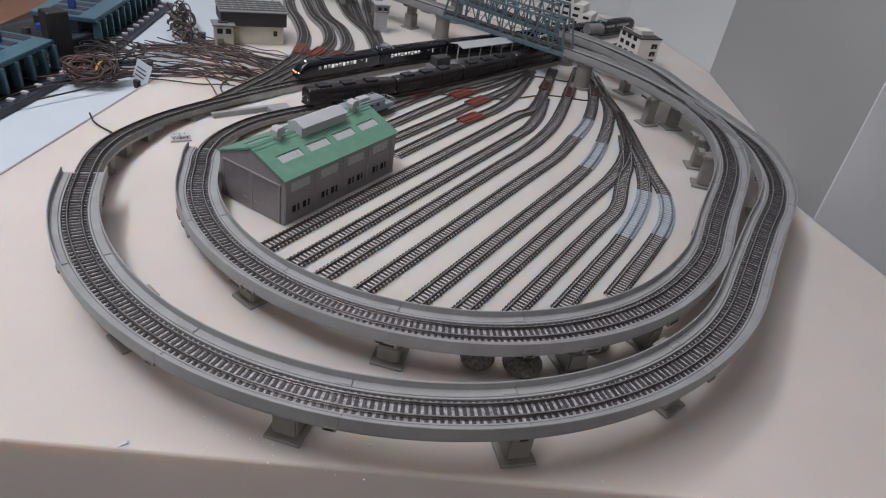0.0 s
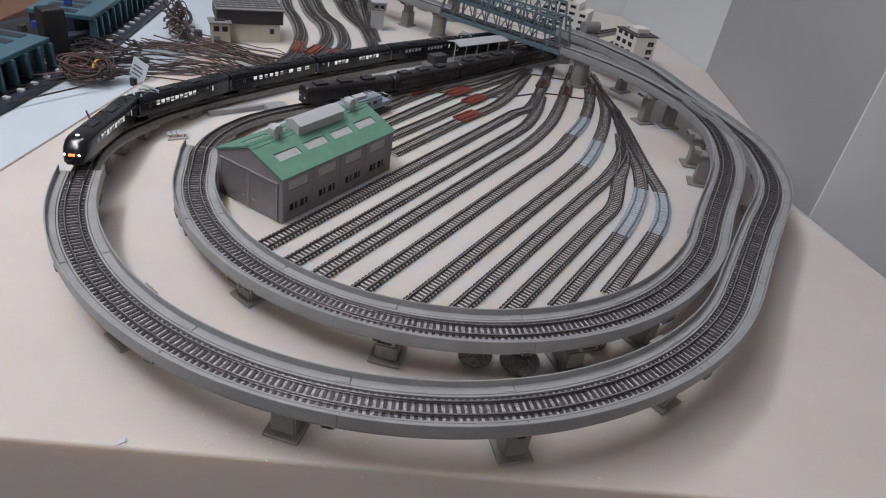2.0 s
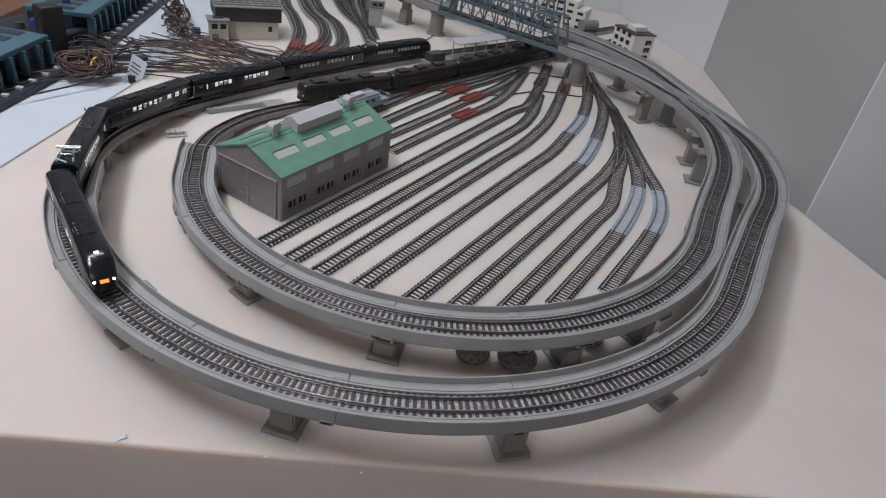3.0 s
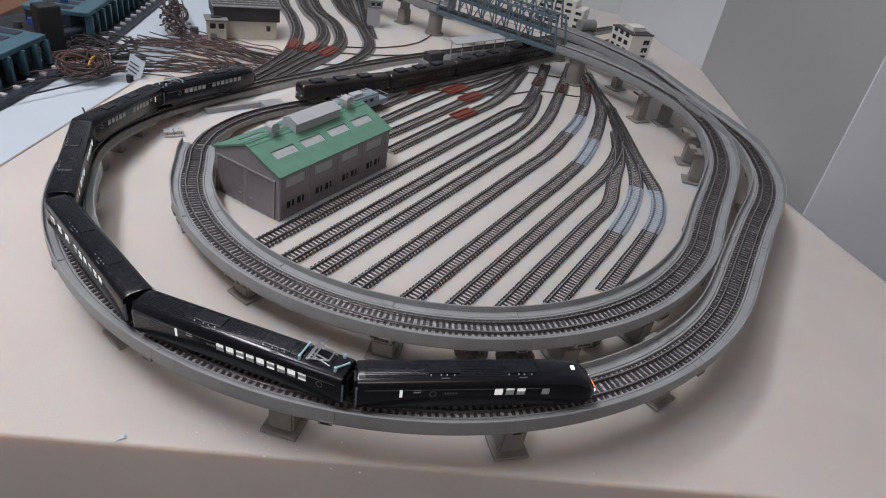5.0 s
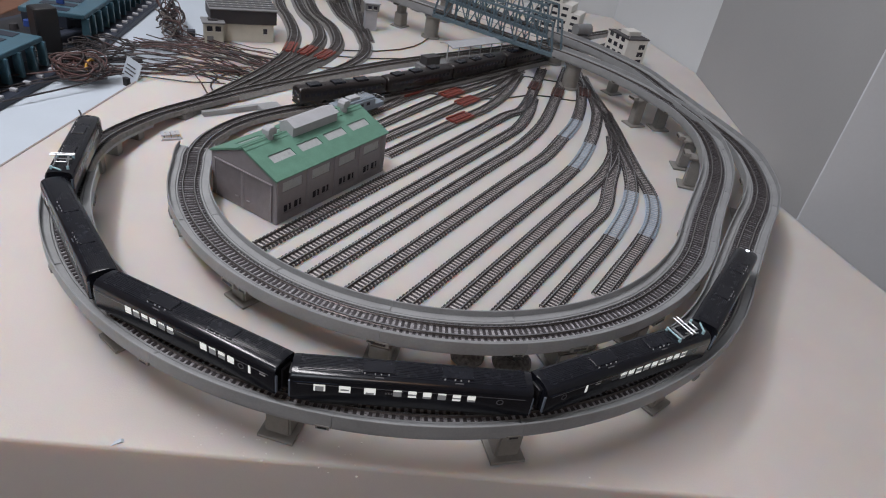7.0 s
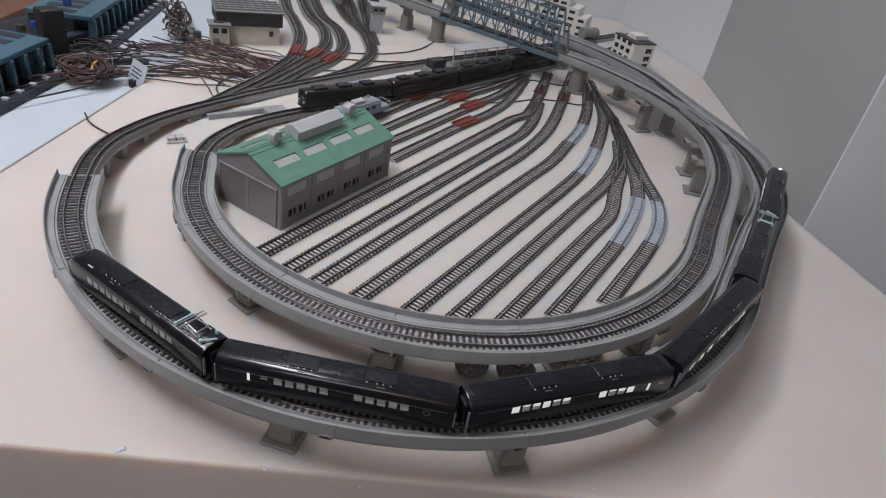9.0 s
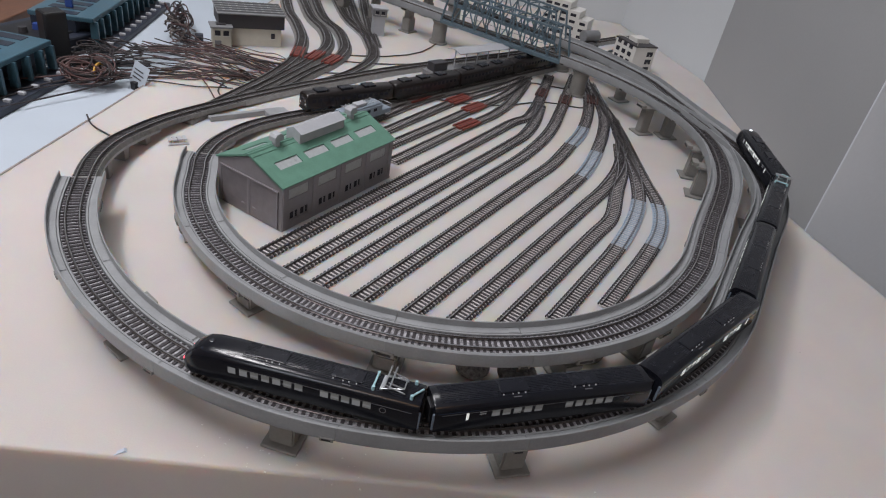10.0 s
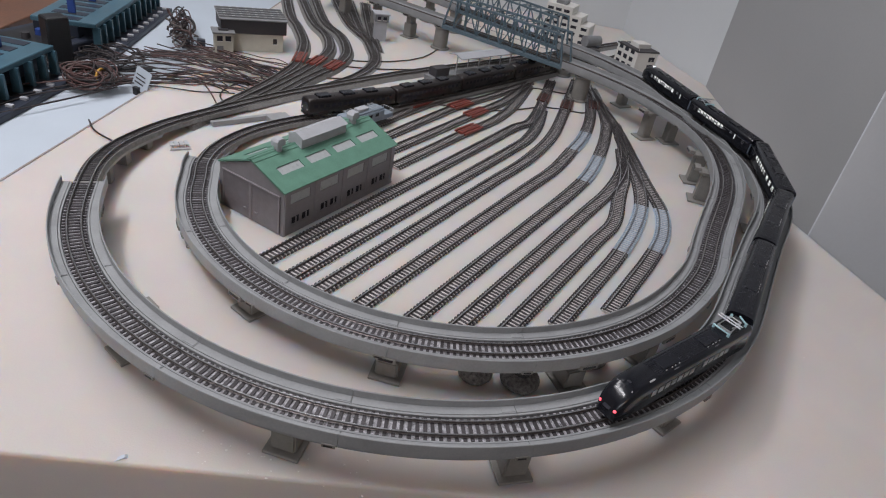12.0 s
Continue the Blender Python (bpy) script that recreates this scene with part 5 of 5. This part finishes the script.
for k in range(26):
    # strands of the heap: narrow hanks that lie across one another
    w = rng.random()
    cx, cy = -0.478 + 0.048 * w + rng.uniform(-0.010, 0.010), 1.045 - 0.095 * w + rng.uniform(-0.012, 0.012)
    rr, r2, turn = rng.uniform(0.016, 0.040), rng.uniform(0.003, 0.012), -1.1 + rng.uniform(-0.7, 0.7)
    pts = []
    for j in range(9):
        a = j / 8 * 5.6 + k * 1.7
        u, v = rr * math.cos(a), r2 * math.sin(a)
        pts.append((cx + u * math.cos(turn) - v * math.sin(turn), cy + u * math.sin(turn) + v * math.cos(turn), 0.003 + 0.022 * abs(math.sin(a * 0.5 + k)) * rng.uniform(0.5, 1.0)))
    cable(pts, 0.0010, MATS[1 + (k % 4 == 0)] if k % 5 else MATS[0], "dark cable loop in a tangled heap", "coiled cables")
t = thing("cable_tie", pose(-0.4507, 0.7589, 0.006), "yellow twist tie round the cable coil", "cable tie")
bm = bmesh.new()
LOOP = Line([(0, 0.013 * math.cos(j / 12 * 6.283), 0.006 + 0.010 * math.sin(j / 12 * 6.283)) for j in range(13)], 0.003)
sweep(bm, LOOP, 0, LOOP.length, [(-0.0012, -0.0012), (0.0012, -0.0012), (0.0012, 0.0012), (-0.0012, 0.0012)], 0.004)
part("band", bm, YELLOW, t)
# Long loose cables on the paper and beside the board.
for pts, c in (([(-0.6085, 0.6060, 0), (-0.5240, 0.6698, 0), (-0.4772, 0.7322, 0.004), (-0.4584, 0.7533, 0.006)], 1), ([(-0.5882, 0.5472, 0), (-0.5230, 0.6197, 0), (-0.4957, 0.6911, 0.002), (-0.4486, 0.7488, 0.004)], 1),
               ([(-0.5499, 0.5388, 0), (-0.5132, 0.6102, 0), (-0.4668, 0.6926, 0), (-0.4293, 0.7549, 0.003)], 1), ([(-0.6194, 0.6653, 0), (-0.5531, 0.6883, 0.004), (-0.4870, 0.7367, 0.006), (-0.4681, 0.7577, 0.008)], 0),
               ([(-0.4529, 0.4827, -0.001), (-0.4292, 0.4986, 0.000), (-0.4184, 0.4940, -0.001), (-0.4240, 0.4838, -0.001)], 1), ([(-0.4109, 0.6569, 0.0015), (-0.3930, 0.6355, 0.0015), (-0.3645, 0.6187, 0.0015)], 1),
               ([(-0.2268, 0.9808, 0.0015), (-0.1272, 1.0182, 0.0015), (-0.0269, 1.0977, 0.0015), (0.0950, 1.2221, 0.0015)], 1), ([(-0.2568, 0.9944, 0.0015), (-0.1079, 1.0818, 0.0015), (-0.0588, 1.2107, 0.0015)], 1),
               ([(-0.1057, 0.9159, 0.0015), (-0.0450, 0.9039, 0.0015), (0.0464, 0.9249, 0.0015), (0.1178, 0.9762, 0.0015), (0.1901, 0.9912, 0.0015), (0.2003, 1.0237, 0.004)], 1),
               ([(-0.0654, 0.9183, 0.0015), (0.0052, 0.9537, 0.0015), (0.0862, 1.0529, 0.0015), (0.1688, 1.0689, 0.0015), (0.1788, 1.1224, 0.002)], 1), ([(-0.3041, 0.8633, 0.0015), (-0.3178, 0.8013, 0.0015), (-0.2925, 0.7568, 0.002)], 1),
               ([(-0.3627, 0.8396, 0.0015), (-0.3326, 0.8006, 0.0015), (-0.3023, 0.7533, 0.002)], 0), ([(-0.4028, 0.8984, 0.0015), (-0.3341, 0.8871, 0.004), (-0.2554, 0.9071, 0.0015), (-0.1862, 0.9369, 0.0015)], 0)):
    cable(pts, 0.0010, MATS[c], LABEL[c])
# A chip of foam on the front edge, and crumbs.
t = thing("foam_chip", pose(-0.1643, 0.2438, 0.0), "small pale torn flake on the foam edge", "foam flake")
part("flake", prism(bmesh.new(), [(-0.004, -0.0006), (0.004, -0.0004), (0.002, 0.0012)], -0.0012, 0.0012, pose(0, 0, 0, 0, 0, 30)), PAPER, t)


bm = bmesh.new()
for k in range(46):
    x, y = (rng.uniform(-0.13, -0.02), rng.uniform(0.246, 0.275)) if k % 3 else (rng.uniform(-0.30, 0.40), rng.uniform(0.25, 0.95))
    r = rng.uniform(0.0002, 0.0005)
    box(bm, x - r, x + r * 1.4, y - r, y + r, 0.0, r)
tagged(part("foam_crumbs", bm, WHITEB, None), "tiny white crumbs scattered over the foam board", "crumbs", kind="stuff")


# ---- what moves ----
HEAD_TIMES = [(0.0, 0.8067), (0.5, 0.8963), (1.0, 0.9928), (1.5, 1.0942), (2.0, 1.1956), (2.5, 1.2945), (3.0, 1.3892), (3.5, 1.4787), (4.0, 1.5622), (4.5, 1.6397), (5.0, 1.7114), (5.5, 1.778), (6.0, 1.8401), (6.5, 1.8995), (7.0, 1.9564), (7.5, 2.0137), (8.0, 2.0718), (8.5, 2.1307), (9.0, 2.1906), (9.5, 2.2511), (10.0, 2.3112), (10.5, 2.3713), (11.0, 2.4336), (11.5, 2.4982), (12.0, 2.5617)]


def head_at(t):
    """The head of the train along the outer line."""
    k = min(int(t / 0.5), len(HEAD_TIMES) - 2)
    s = [HEAD_TIMES[min(max(j, 0), len(HEAD_TIMES) - 1)][1] for j in range(k - 1, k + 3)]
    u = t / 0.5 - k
    if k == 0:
        s[0] = 2 * s[1] - s[2]
    if k == len(HEAD_TIMES) - 2:
        s[3] = 2 * s[2] - s[1]
    return 0.5 * (2 * s[1] + (s[2] - s[0]) * u + (2 * s[0] - 5 * s[1] + 4 * s[2] - s[3]) * u * u + (3 * s[1] - 3 * s[2] + s[3] - s[0]) * u ** 3)


def motions():
    for i, c in enumerate(CARS):
        rows = []
        for k in range(121):
            t = k * 0.1
            rows.append((t, on_line(OUTER, head_at(t) - 0.005 - CAR_L / 2 - i * PITCH)))
        walk(c, rows)


motions()
